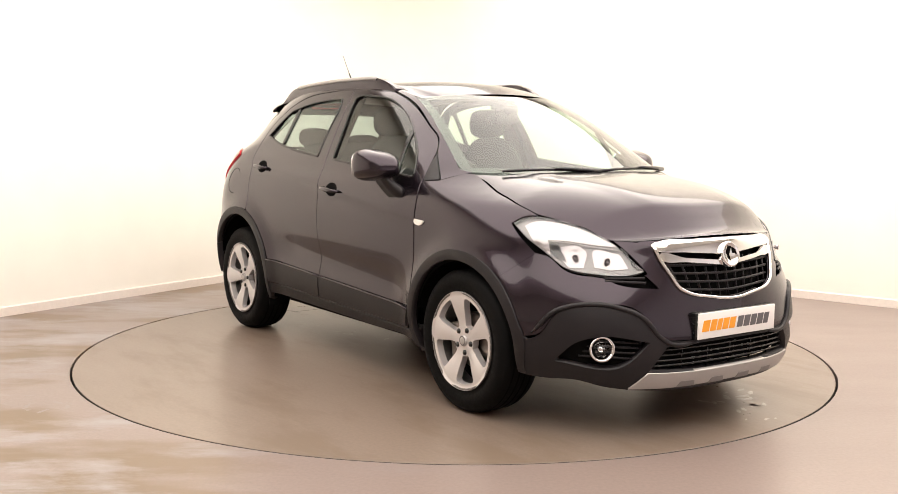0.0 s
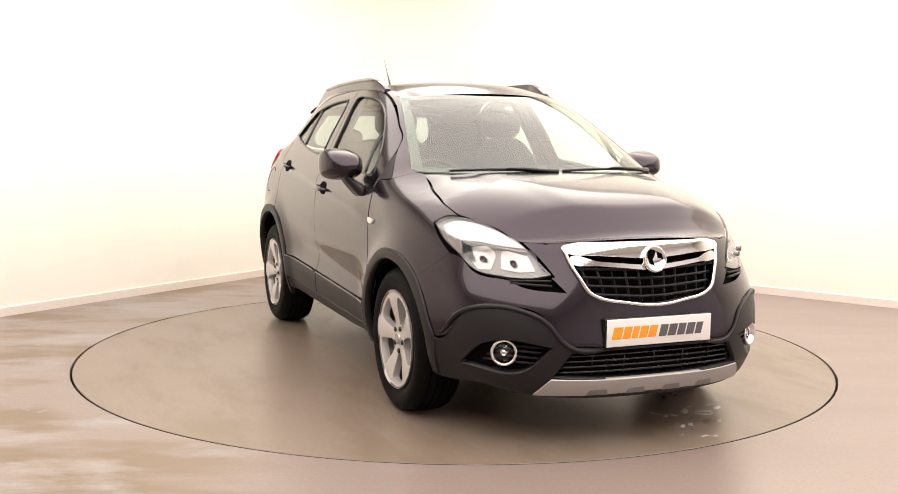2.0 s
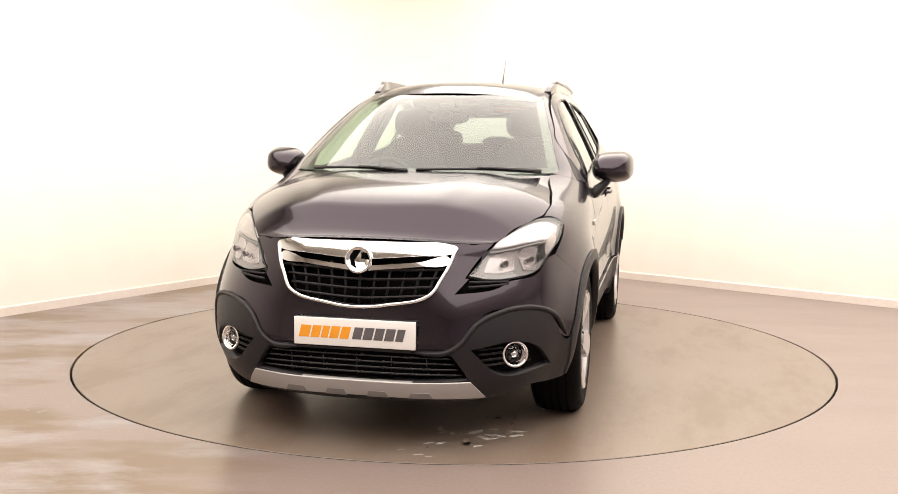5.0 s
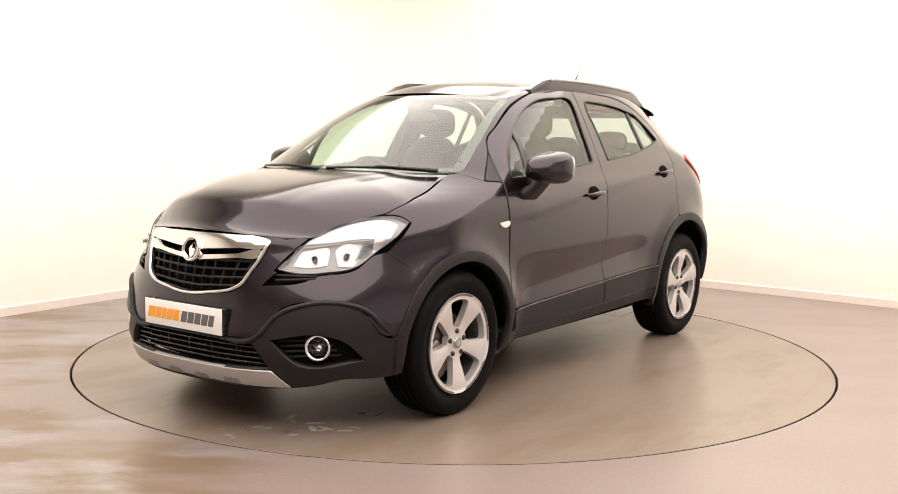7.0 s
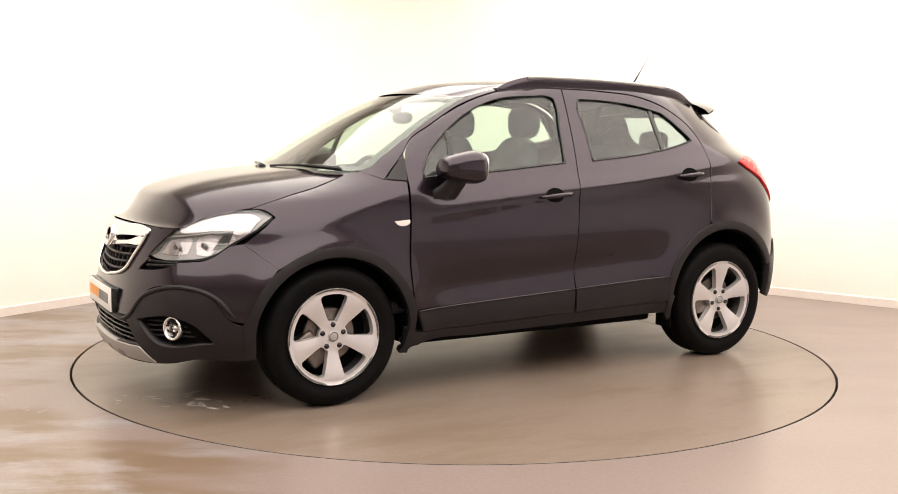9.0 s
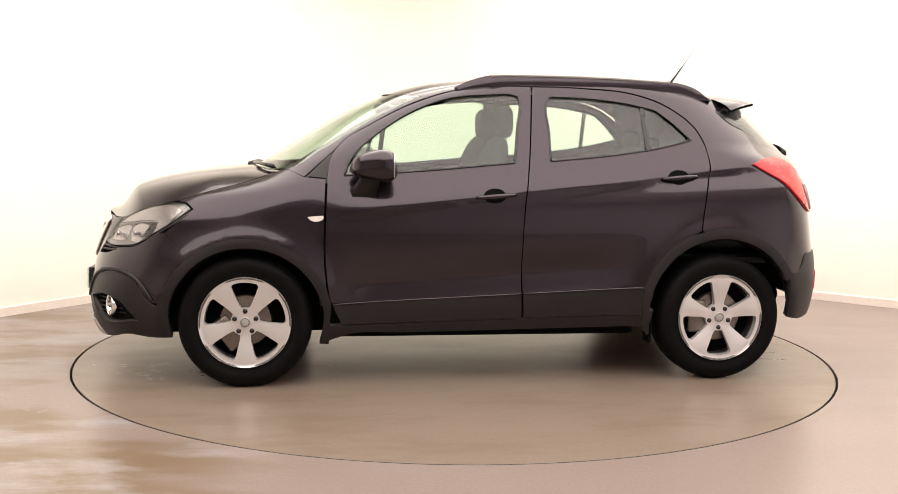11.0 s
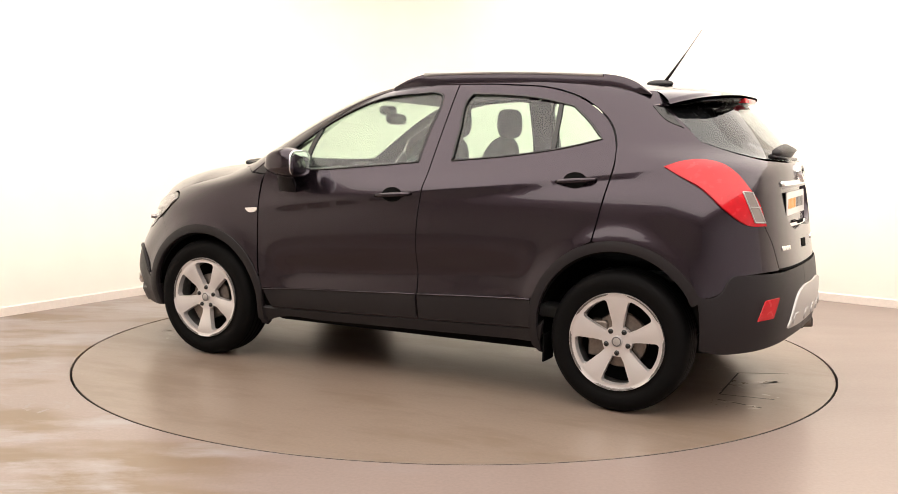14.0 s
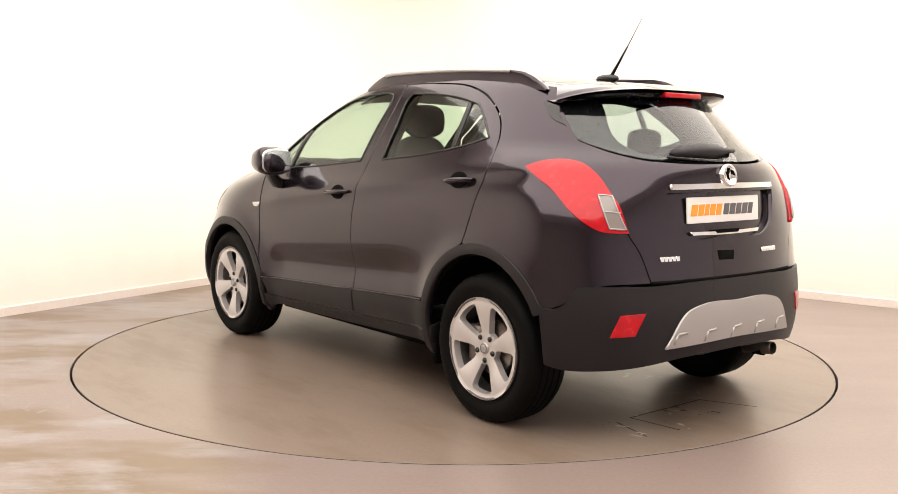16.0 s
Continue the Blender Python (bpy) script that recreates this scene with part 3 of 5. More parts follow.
def grid_sheet(name, fn, nu, nv, mat, parent, thick=0.015, label="", aim=(0, 0, 1)):
    """A sheet fn(u, v), u and v in 0..1, with turned-in edges."""
    aim = Vector(aim)
    P, N, e = [], [], 1e-3
    for i in range(nu + 1):
        for j in range(nv + 1):
            u, v = i / nu, j / nv
            P.append(fn(u, v))
            u0, u1, v0, v1 = max(0, u - e), min(1, u + e), max(0, v - e), min(1, v + e)
            n = (fn(u1, v) - fn(u0, v)).cross(fn(u, v1) - fn(u, v0)).normalized()
            N.append(n if n.dot(aim) > 0 else -n)
    faces = []
    w = nv + 1
    flip = None
    for i in range(nu):
        for j in range(nv):
            q = (i * w + j, (i + 1) * w + j, (i + 1) * w + j + 1, i * w + j + 1)
            if flip is None:
                flip = (P[q[1]] - P[q[0]]).cross(P[q[2]] - P[q[0]]).dot(N[q[0]]) < 0
            faces.append(q[::-1] if flip else q)
    verts, norms = list(P), list(N)
    if not thick:
        return mesh_object(name, [tuple(v) for v in verts], faces, [tuple(n) for n in norms], mat, parent, label)
    edge = [i * w for i in range(nu + 1)] + [nu * w + j for j in range(1, nv + 1)] + [i * w + nv for i in range(nu - 1, -1, -1)] + [j for j in range(nv - 1, 0, -1)]
    s = len(verts)
    mid = sum(P, Vector()) / len(P)
    for i in edge:
        o = (P[i] - mid)
        o = (o - N[i] * o.dot(N[i])).normalized()
        verts += [P[i], P[i] - N[i] * thick]
        norms += [o, o]
    m = len(edge)
    for k in range(m):
        a, b = s + 2 * k, s + 2 * ((k + 1) % m)
        faces.append((a, a + 1, b + 1, b) if flip else (b, b + 1, a + 1, a))
    # underside
    t = len(verts)
    for p, n in zip(P, N):
        verts.append(p - n * thick)
        norms.append(-n)
    faces += [tuple(t + k for k in f[::-1]) for f in faces[:nu * nv]]
    return mesh_object(name, [tuple(v) for v in verts], faces, [tuple(n) for n in norms], mat, parent, label)


def both(fn):
    """Run a builder for each flank of the car."""
    return [fn(1), fn(-1)]


# surfaces of the car
def on_side(x, z):
    return Vector((x, side_y(x, z), z))


QUARTER = 0.85 * math.pi / 2


def front_a(z, y=None, x=None):
    n = nose_n(z)
    if y is not None:
        return 0.85 * math.asin(min(1.0, (abs(y) / WIDE(z)) ** (n / 2))) * (1 if y >= 0 else -1)
    d = x - (NOSE(z) - nose_l(z))
    return 0.85 * math.acos(min(1.0, (d / nose_l(z)) ** (n / 2))) if d > 0 else QUARTER - d


def on_front(a, z):
    s = 1 if a >= 0 else -1
    a, n = abs(a), nose_n(z)
    if a > QUARTER:
        x = NOSE(z) - nose_l(z) - (a - QUARTER)
        return Vector((x, s * side_y(x, z), z))
    f = a / 0.85
    k = max(0.0, math.sin(f)) ** (2 / n)
    x = NOSE(z) - nose_l(z) + nose_l(z) * max(0.0, math.cos(f)) ** (2 / n)
    return Vector((x, s * (WIDE(z) * k + flank(x, z) * min(1, k * 1.2)), z))


def rear_a(z, y=None, x=None):
    n, l = tail_n(z), tail_l(z)
    st = TAIL(z) + l
    if y is not None:
        return -st + QUARTER - 0.85 * math.asin(min(1.0, (abs(y) / WIDE(z)) ** (n / 2)))
    d = st - x
    return -st + 0.85 * math.asin(min(1.0, (d / l) ** (n / 2))) if d > 0 else -x


def on_rear(a, z):
    n, l = tail_n(z), tail_l(z)
    st = TAIL(z) + l
    if a <= -st:
        return Vector((-a, side_y(-a, z), z))
    f = min(math.pi / 2, (a + st) / 0.85)
    k = max(0.0, math.cos(f)) ** (2 / n)
    x = st - l * max(0.0, math.sin(f)) ** (2 / n)
    return Vector((x, WIDE(z) * k + flank(x, z) * min(1, k * 1.2), z))


def on_tail(y, z):
    return Vector((tail_x(y, z), y, z))


def fx(*pts):
    """Front outline points given by (x, z)."""
    return [(front_a(p[1], x=p[0]), p[1]) + tuple(p[2:]) for p in pts]


def fy(*pts):
    """Front outline points given by (y, z)."""
    return [(front_a(p[1], y=p[0]), p[1]) + tuple(p[2:]) for p in pts]


def rx(*pts):
    return [(rear_a(p[1], x=p[0]), p[1]) + tuple(p[2:]) for p in pts]


def ry(*pts):
    return [(rear_a(p[1], y=p[0]), p[1]) + tuple(p[2:]) for p in pts]


def arc(c, r, a0, a1, n=14):
    return [(c[0] + r * math.cos(radians(lerp(a0, a1, i / n))), c[1] + r * math.sin(radians(lerp(a0, a1, i / n)))) for i in range(n + 1)]


def strip(name, line, lift, mat, parents, sides, r=0.006, off=0.002, n=6, closed=False, label=""):
    """A round bead laid along a line on a surface."""
    made = []
    for s, par in zip(sides, parents if isinstance(parents, (list, tuple)) else [parents] * len(sides)):
        bm = bmesh.new()
        pts = []
        for u, v in (line + line[:1] if closed else line):
            p, nn = frame_at(lift, u, v)
            p = p + nn * off
            pts.append(Vector((p.x, p.y * s, p.z)))
        tube(bm, pts, r, n)
        made.append(part(name, bm, mat, par, label))
    return made


# ---- the car ----
CAR = new("car")
tagged(CAR, "dark grey metallic compact sport utility car with silver alloy wheels", "car")
SIDES = (1, -1)

ROOF_C = spline((0.53, 1.557), (0.3, 1.616), (0.15, 1.636), (0.0, 1.647), (-0.3, 1.653), (-0.7, 1.645), (-1.1, 1.61), (-1.35, 1.583), (-1.75, 1.537))
ROOF_E = spline((0.45, 1.508), (0.36, 1.53), (0.25, 1.556), (0.15, 1.58), (0.0, 1.598), (-0.3, 1.606), (-0.7, 1.60), (-1.1, 1.572), (-1.35, 1.545), (-1.75, 1.51))
HOOD_C = spline((2.09, 0.880), (2.05, 0.942), (1.93, 1.016), (1.8, 1.06), (1.6, 1.100), (1.35, 1.130), (1.2, 1.142))
HOOD_E = spline((2.09, 0.873), (2.03, 0.862), (1.98, 0.856), (1.924, 0.874), (1.87, 0.900), (1.81, 0.922), (1.75, 0.936), (1.683, 0.954), (1.62, 0.967), (1.567, 0.985), (1.45, 1.02), (1.306, 1.057), (1.2, 1.092), (1.1, 1.125))


def shoulder(x):
    return 0.93 + (0.68 - x) * 0.117


def roof_line(x0, x1, n=10):
    return [(lerp(x0, x1, i / n), ROOF_E(lerp(x0, x1, i / n))) for i in range(n + 1)]


def screen_edge(z):
    return SCREEN(z) - 0.239


def build_shell():
    # body side: front pillar, roof edge, rear pillar and rear wing in one pressing
    top = [(screen_edge(z), z) for z in (1.15, 1.2, 1.3, 1.4, 1.47, 1.525)]
    body = rx((1.075, 1.137, 1), *top, *roof_line(0.22, -1.31)[1:], (-1.325, 1.547, 1), (-1.385, 1.481), (-1.515, 1.357))
    body += ry((0.684, 1.21, 1), (0.660, 1.172), (0.644, 1.10), (0.617, 1.022), (0.595, 0.904), (0.553, 0.829), (0.510, 0.700, 1))
    body += rx((-1.856, 0.693), (-1.79, 0.682, 1), (-1.75, 0.614), (-1.708, 0.592, 1))
    body += rx(*arc(ARCH_R, ARCH_OUT, 152, 76, 10))
    body += rx((-1.152, 0.826, 1), (-1.202, 1.084), (-1.22, 1.174), (-1.213, 1.27), (-1.18, 1.36), (-1.018, 1.499), (-0.857, 1.559), (-0.539, 1.592), (-0.265, 1.597), (-0.1, 1.597), (0.083, 1.585), (0.2, 1.561), (0.397, 1.496), (0.643, 1.368), (0.759, 1.300), (0.818, 1.240, 1), (0.975, 1.098, 1))
    panel("rear_wing", outline(body), on_rear, M_PAINT, CAR, SIDES, h=0.03, gap=0.0, crease=lambda a: shoulder(-a))

    # front wings
    wing = [(0.866, 1.085, 1), (0.873, 0.88), (0.873, 0.64), (0.852, 0.455, 1)] + arc(ARCH_F, ARCH_OUT, 163, 52, 14)[1:-1] + [(1.556, 0.687, 1), (1.69, 0.80, 1), (1.60, 0.872), (1.54, 0.925, 1), (1.575, 0.956), (1.625, 0.962, 1), (1.567, 0.983), (1.45, 1.017), (1.306, 1.054), (1.2, 1.089), (1.10, 1.128, 1), (1.06, 1.13, 1), (0.975, 1.094, 1)]
    panel("front_wing", outline(wing), on_side, M_PAINT, CAR, SIDES, h=0.03, gap=0.0)
    panel("corner_trim", outline([(0.965, 1.1, 1), (0.826, 1.232, 1), (0.858, 1.09, 1)]), on_side, M_CLAD, CAR, SIDES, off=-0.002)

    # bonnet
    def hood(u, v):
        s = v * 2 - 1
        back = 1.245 - 0.14 * abs(s) ** 2.2
        x = lerp(2.090 - 0.094 * abs(s) ** 2.2, back, u ** 0.85)
        ze = HOOD_E(x)
        ye = side_y(x, ze) - 0.002 if x < 1.95 else nose_edge(x, ze)
        ye = lerp(lerp(0.43, ye, smooth(0.0, 0.16, u)), ye, abs(s) ** 3)
        y = s * ye
        z = ze + (HOOD_C(x) - ze) * (1 - abs(s) ** 4.0)
        z = lerp(0.883 - 0.018 * s * s, z, smooth(0.0, 0.14, u))
        ridge = 0.25 + 0.17 * (2.05 - x)
        z += 0.006 * smooth(2.02, 1.85, x) * smooth(ridge + 0.09, ridge - 0.02, abs(y))
        return Vector((x, y, z))

    def nose_edge(x, z):
        d = x - (NOSE(z) - nose_l(z))
        return WIDE(z) * taper(d, nose_l(z), nose_n(z))
    grid_sheet("bonnet", hood, 34, 44, M_PAINT, CAR, 0.014)

    # roof, headlining and windscreen
    def roof(u, v):
        s = v * 2 - 1
        x = lerp(0.53 - 0.162 * abs(s) ** 2.6, -1.322, u)
        ze = ROOF_E(x)
        ye = WIDE(ze) * min(1, taper(x - (SCREEN(ze) - SCREEN_L), SCREEN_L, SCREEN_N)) * taper(TAIL(ze) + tail_l(ze) - x, tail_l(ze), 2.2) - 0.003
        z = ze + (ROOF_C(x) - ze) * (1 - abs(s) ** 2.4)
        z -= 0.010 * math.exp(-((abs(s) - 0.9) / 0.04) ** 2)
        return Vector((x, s * ye, z))
    grid_sheet("roof", roof, 30, 40, M_PAINT, CAR, 0.01)

    def liner(u, v):
        p = roof(lerp(0.03, 0.97, u), lerp(0.03, 0.97, v))
        return Vector((p.x, p.y * 0.97, p.z - 0.035))
    grid_sheet("headlining", liner, 12, 12, M_LINER, CAR, 0.01)

    def glass(u, v):
        s = v * 2 - 1
        z = lerp(1.128 + 0.01 * s * s, 1.555 - 0.024 * abs(s) ** 2, u)
        y = s * 0.868 * WIDE(z)
        return Vector((screen_x(y, z) - 0.004, y, z))
    ws = grid_sheet("windscreen", glass, 16, 24, M_SCREEN, CAR, 0, aim=(1, 0, 1))
    ws.visible_shadow = False

    def band(u0, u1, v0, v1):
        def f(u, v):
            p = glass(lerp(u0, u1, u), lerp(v0, v1, v))
            return p + Vector((-0.008, 0, -0.006))
        return f
    for a in ((0.0, 0.07, 0, 1), (0.965, 1.0, 0, 1), (0.07, 0.965, 0.0, 0.035), (0.07, 0.965, 0.965, 1.0)):
        grid_sheet("windscreen_border", band(*a), 10, 10, M_BLACK, ws, 0.002, aim=(1, 0, 1))

    def cowl(u, v):
        s = v * 2 - 1
        y = s * 0.64
        return Vector((lerp(1.23 - 0.14 * abs(s) ** 2.2, 1.31 - 0.14 * abs(s) ** 2.2, u) - 0.02, y, 1.112 - 0.02 * abs(s) - 0.008 * u))
    grid_sheet("cowl", cowl, 4, 20, M_BLACK, CAR, 0.02)

    panel("corner_pane", outline(rx((-1.325, 1.475, 1), (-1.388, 1.462, 1), (-1.495, 1.362, 1), (-1.40, 1.405))), on_rear, M_BLACK, CAR, SIDES, off=0.003, depth=0.004)
    flap = [(-1.43 + 0.085 * math.cos(t), 1.0 + 0.085 * math.sin(t)) for t in [2 * math.pi * k / 24 for k in range(25)]]
    strip("fuel_flap_gap", flap[3:-5], on_side, M_VOID, [CAR], (-1,), 0.0018, 0.0)
    # inner skin seen through gaps, arches and grilles
    inner = [(1.95, 0.32, 1), (1.98, 0.6), (1.75, 0.88, 1), (1.3, 1.03), (0.95, 1.08, 1), (-1.1, 1.12, 1), (-1.6, 1.0), (-1.75, 0.6), (-1.6, 0.32, 1)]
    tail_in = outline(inner, 0.04)
    holes = [outline([p for p in arc((c[0], c[1] - 0.02), 0.40, 0, 340, 16)], 0.05) for c in (ARCH_F, ARCH_R)]
    panel("inner_skin", tail_in, on_side, M_VOID, CAR, SIDES, h=0.1, depth=0, off=-0.03, holes=holes)
    for name, x0, x1, w, z0, z1, bev in (("underbody", -1.3, 1.75, 0.56, 0.235, 0.55, 0.04), ("rear_floor_pan", -1.75, -1.25, 0.56, 0.36, 0.55, 0.04), ("engine_block", 0.9, 1.85, 0.56, 0.5, 0.88, 0.05), ("boot_pan", -1.75, -0.8, 0.55, 0.55, 0.7, 0.05), ("floor_pan", -0.83, 0.83, 0.74, 0.235, 0.42, 0.03)):
        bm = bmesh.new()
        box(bm, x0, x1, -w, w, z0, z1, bev)
        part(name, bm, M_VOID, CAR)
    for cx, cz in (ARCH_F, ARCH_R):
        for s in SIDES:
            bm = bmesh.new()
            rows = []
            for y in (0.5, 0.70, 0.845):
                rows.append([bm.verts.new((px, s * y, pz)) for px, pz in arc((cx, cz), 0.425, 14, 166, 24)])
            for a, b in zip(rows, rows[1:]):
                for i in range(24):
                    bm.faces.new((a[i], a[i + 1], b[i + 1], b[i]))
            part("wheel_arch_liner", bm, M_VOID, CAR)


DOOR_REAR_EDGE = [(-0.18, 0.345), (-0.17, 0.53), (-0.184, 0.98), (-0.211, 1.163), (-0.262, 1.589)]
SILL = spline((0.835, 0.436), (-0.853, 0.516))


def build_doors():
    front = [(0.853, 1.088, 1), (0.862, 0.88), (0.862, 0.64), (0.838, 0.46), (0.782, 0.325, 1), (-0.176, 0.348, 1)] + DOOR_REAR_EDGE[1:-1] + [(-0.259, 1.589, 1), (-0.1, 1.589), (0.083, 1.578), (0.2, 1.553), (0.393, 1.488), (0.641, 1.363), (0.756, 1.296), (0.812, 1.238), (0.846, 1.16)]
    fwin = [(0.765, 1.105, 1), (0.755, 1.15), (0.712, 1.222), (0.634, 1.293), (0.557, 1.352), (0.39, 1.452), (0.208, 1.519), (-0.036, 1.545), (-0.15, 1.546), (-0.183, 1.533), (-0.188, 1.5), (-0.165, 1.372), (-0.136, 1.177, 1), (0.388, 1.13)]
    rear = [(-0.268, 1.589, 1), (-0.539, 1.584), (-0.853, 1.551), (-1.012, 1.492), (-1.172, 1.355), (-1.205, 1.27), (-1.212, 1.174), (-1.194, 1.084), (-1.143, 0.822, 1)] + arc(ARCH_R, ARCH_OUT, 71, 20, 8)[1:] + [(-0.846, 0.49, 1), (-0.839, 0.366, 1), (-0.19, 0.348, 1)] + [(x - 0.007, z) for x, z in DOOR_REAR_EDGE[1:-1]]
    rwin = [(-0.334, 1.188, 1), (-0.337, 1.35), (-0.345, 1.518), (-0.362, 1.538, 1), (-0.526, 1.534), (-0.772, 1.51), (-0.95, 1.472, 1), (-1.045, 1.395), (-1.13, 1.308, 1), (-0.996, 1.274), (-0.688, 1.223)]
    for kind, door_o, win_o, bar in (("front", front, fwin, ((0.562, 1.36), (0.597, 1.112))), ("rear", rear, rwin, ((-0.874, 1.49), (-0.882, 1.256)))):
        do, wo = outline(door_o), outline(win_o)
        doors = panel("door", do, on_side, M_PAINT, CAR, SIDES, h=0.028, gap=0.0, holes=[wo], crease=shoulder)
        gl = panel("window_pane", inset(wo, -0.008), on_side, M_GLASS, doors, SIDES, h=0.06, depth=0.003, gap=0, off=-0.008)
        for g in gl:
            g.visible_shadow = False
        strip("window_seal", wo, on_side, M_BLACK, doors, SIDES, 0.0065, -0.001, 6, True)
        (x0, z0), (x1, z1) = bar
        panel("window_divider", outline([(x0 - 0.013, z0, 1), (x0 + 0.013, z0, 1), (x1 + 0.014, z1, 1), (x1 - 0.014, z1, 1)]), on_side, M_BLACK, doors, SIDES, off=-0.001, depth=0.02)
        # inner frame and card behind the outer skin
        panel("door_card", outline([p[:2] + ((1,) if len(p) > 2 else ()) for p in door_o]), on_side, M_DASH, doors, SIDES, h=0.08, off=-0.045, gap=0.02, depth=0.0, holes=[inset(wo, -0.004)])
        # grained lower cladding
        if kind == "front":
            low = [(0.83, SILL(0.83), 1), (0.785, 0.334, 1), (-0.172, 0.356, 1), (-0.168, SILL(-0.168), 1)]
            hx, hz, spread = -0.026, 1.004, 0.108
        else:
            low = [(-0.178, SILL(-0.178), 1), (-0.184, 0.356, 1), (-0.834, 0.374, 1), (-0.84, SILL(-0.84), 1)]
            hx, hz, spread = -1.038, 1.107, 0.102
        panel("door_cladding", outline(low), on_side, M_CLAD, doors, SIDES, off=0.009, depth=0.012)
        strip("cladding_lip", [(lerp(low[0][0], low[-1][0], k / 12), SILL(lerp(low[0][0], low[-1][0], k / 12))) for k in range(13)], on_side, M_PAINT, doors, SIDES, 0.0055, 0.010)
        # grip over a flat black patch that paints the shade of its cup
        cup = outline([(hx + 0.062 * math.cos(t) + 0.006, hz + 0.040 * math.sin(t)) for t in [2 * math.pi * k / 12 for k in range(12)]], 0.008)
        panel("handle_cup_shade", cup, on_side, M_VOID, doors, SIDES, h=0.02, off=0.0045, depth=0.006)
        for s, d in zip(SIDES, doors):
            bm = bmesh.new()
            rows = []
            slope = 0.075
            for k in range(13):
                t = k / 12 * 2 - 1
                x = hx - t * spread
                z = hz + slope * (hx - x)
                y = side_y(x, z) + 0.012 + 0.026 * (1 - t ** 4)
                hh = 0.014 * (1 - 0.45 * t * t)
                rows.append([bm.verts.new((x, s * (y + dy), z + dz)) for dy, dz in ((-0.012, hh), (0.003, hh * 0.8), (0.007, 0), (0.003, -hh * 0.8), (-0.012, -hh))])
            for a, b in zip(rows, rows[1:]):
                for i in range(5):
                    bm.faces.new((a[i], a[(i + 1) % 5], b[(i + 1) % 5], b[i]))
            bm.faces.new(rows[0])
            bm.faces.new(rows[-1][::-1])
            bmesh.ops.recalc_face_normals(bm, faces=bm.faces[:])
            part("handle", bm, M_PAINT, d)
    # pillar between the doors, and sills
    panel("door_pillar", outline([(-0.16, 1.16, 1), (-0.2, 1.57, 1), (-0.34, 1.57, 1), (-0.33, 1.16, 1)]), on_side, M_VOID, CAR, SIDES, off=-0.035, depth=0.03)
    sill = [(0.88, 0.33, 1), (0.86, 0.225, 1), (0.80, 0.252), (0.4, 0.275, 1), (-0.88, 0.298, 1), (-0.9, 0.4, 1), (-0.84, 0.362, 1), (0.77, 0.318, 1)]
    panel("sill", outline(sill), on_side, M_CLAD, CAR, SIDES, off=0.002, depth=0.08)


def build_arches():
    f = arc(ARCH_F, ARCH_OUT + 0.002, 166, -2, 22)
    g = arc((ARCH_F[0], ARCH_F[1] - 0.004), ARCH_IN, -4, 168, 22)
    line = f[:-3] + [(1.714, 0.45), (1.70, 0.27, 1), (1.655, 0.268, 1), (1.662, 0.42)] + g[3:] + [(0.90, 0.22, 1), (0.848, 0.215, 1)]
    line[0] = (*line[0], 1)
    panel("wheel_arch_trim", outline(line), on_side, M_CLAD, CAR, SIDES, h=0.03, off=0.010, depth=0.035)
    f = arc(ARCH_R, ARCH_OUT + 0.002, 18, 151, 20)
    g = arc((ARCH_R[0], ARCH_R[1] - 0.004), ARCH_IN, 155, 12, 20)
    line = [(-0.838, 0.29, 1)] + f + [(-1.685, 0.58, 1)] + g + [(-0.885, 0.24, 1)]
    panel("wheel_arch_trim", outline(line), on_side, M_CLAD, CAR, SIDES, h=0.03, off=0.010, depth=0.035)


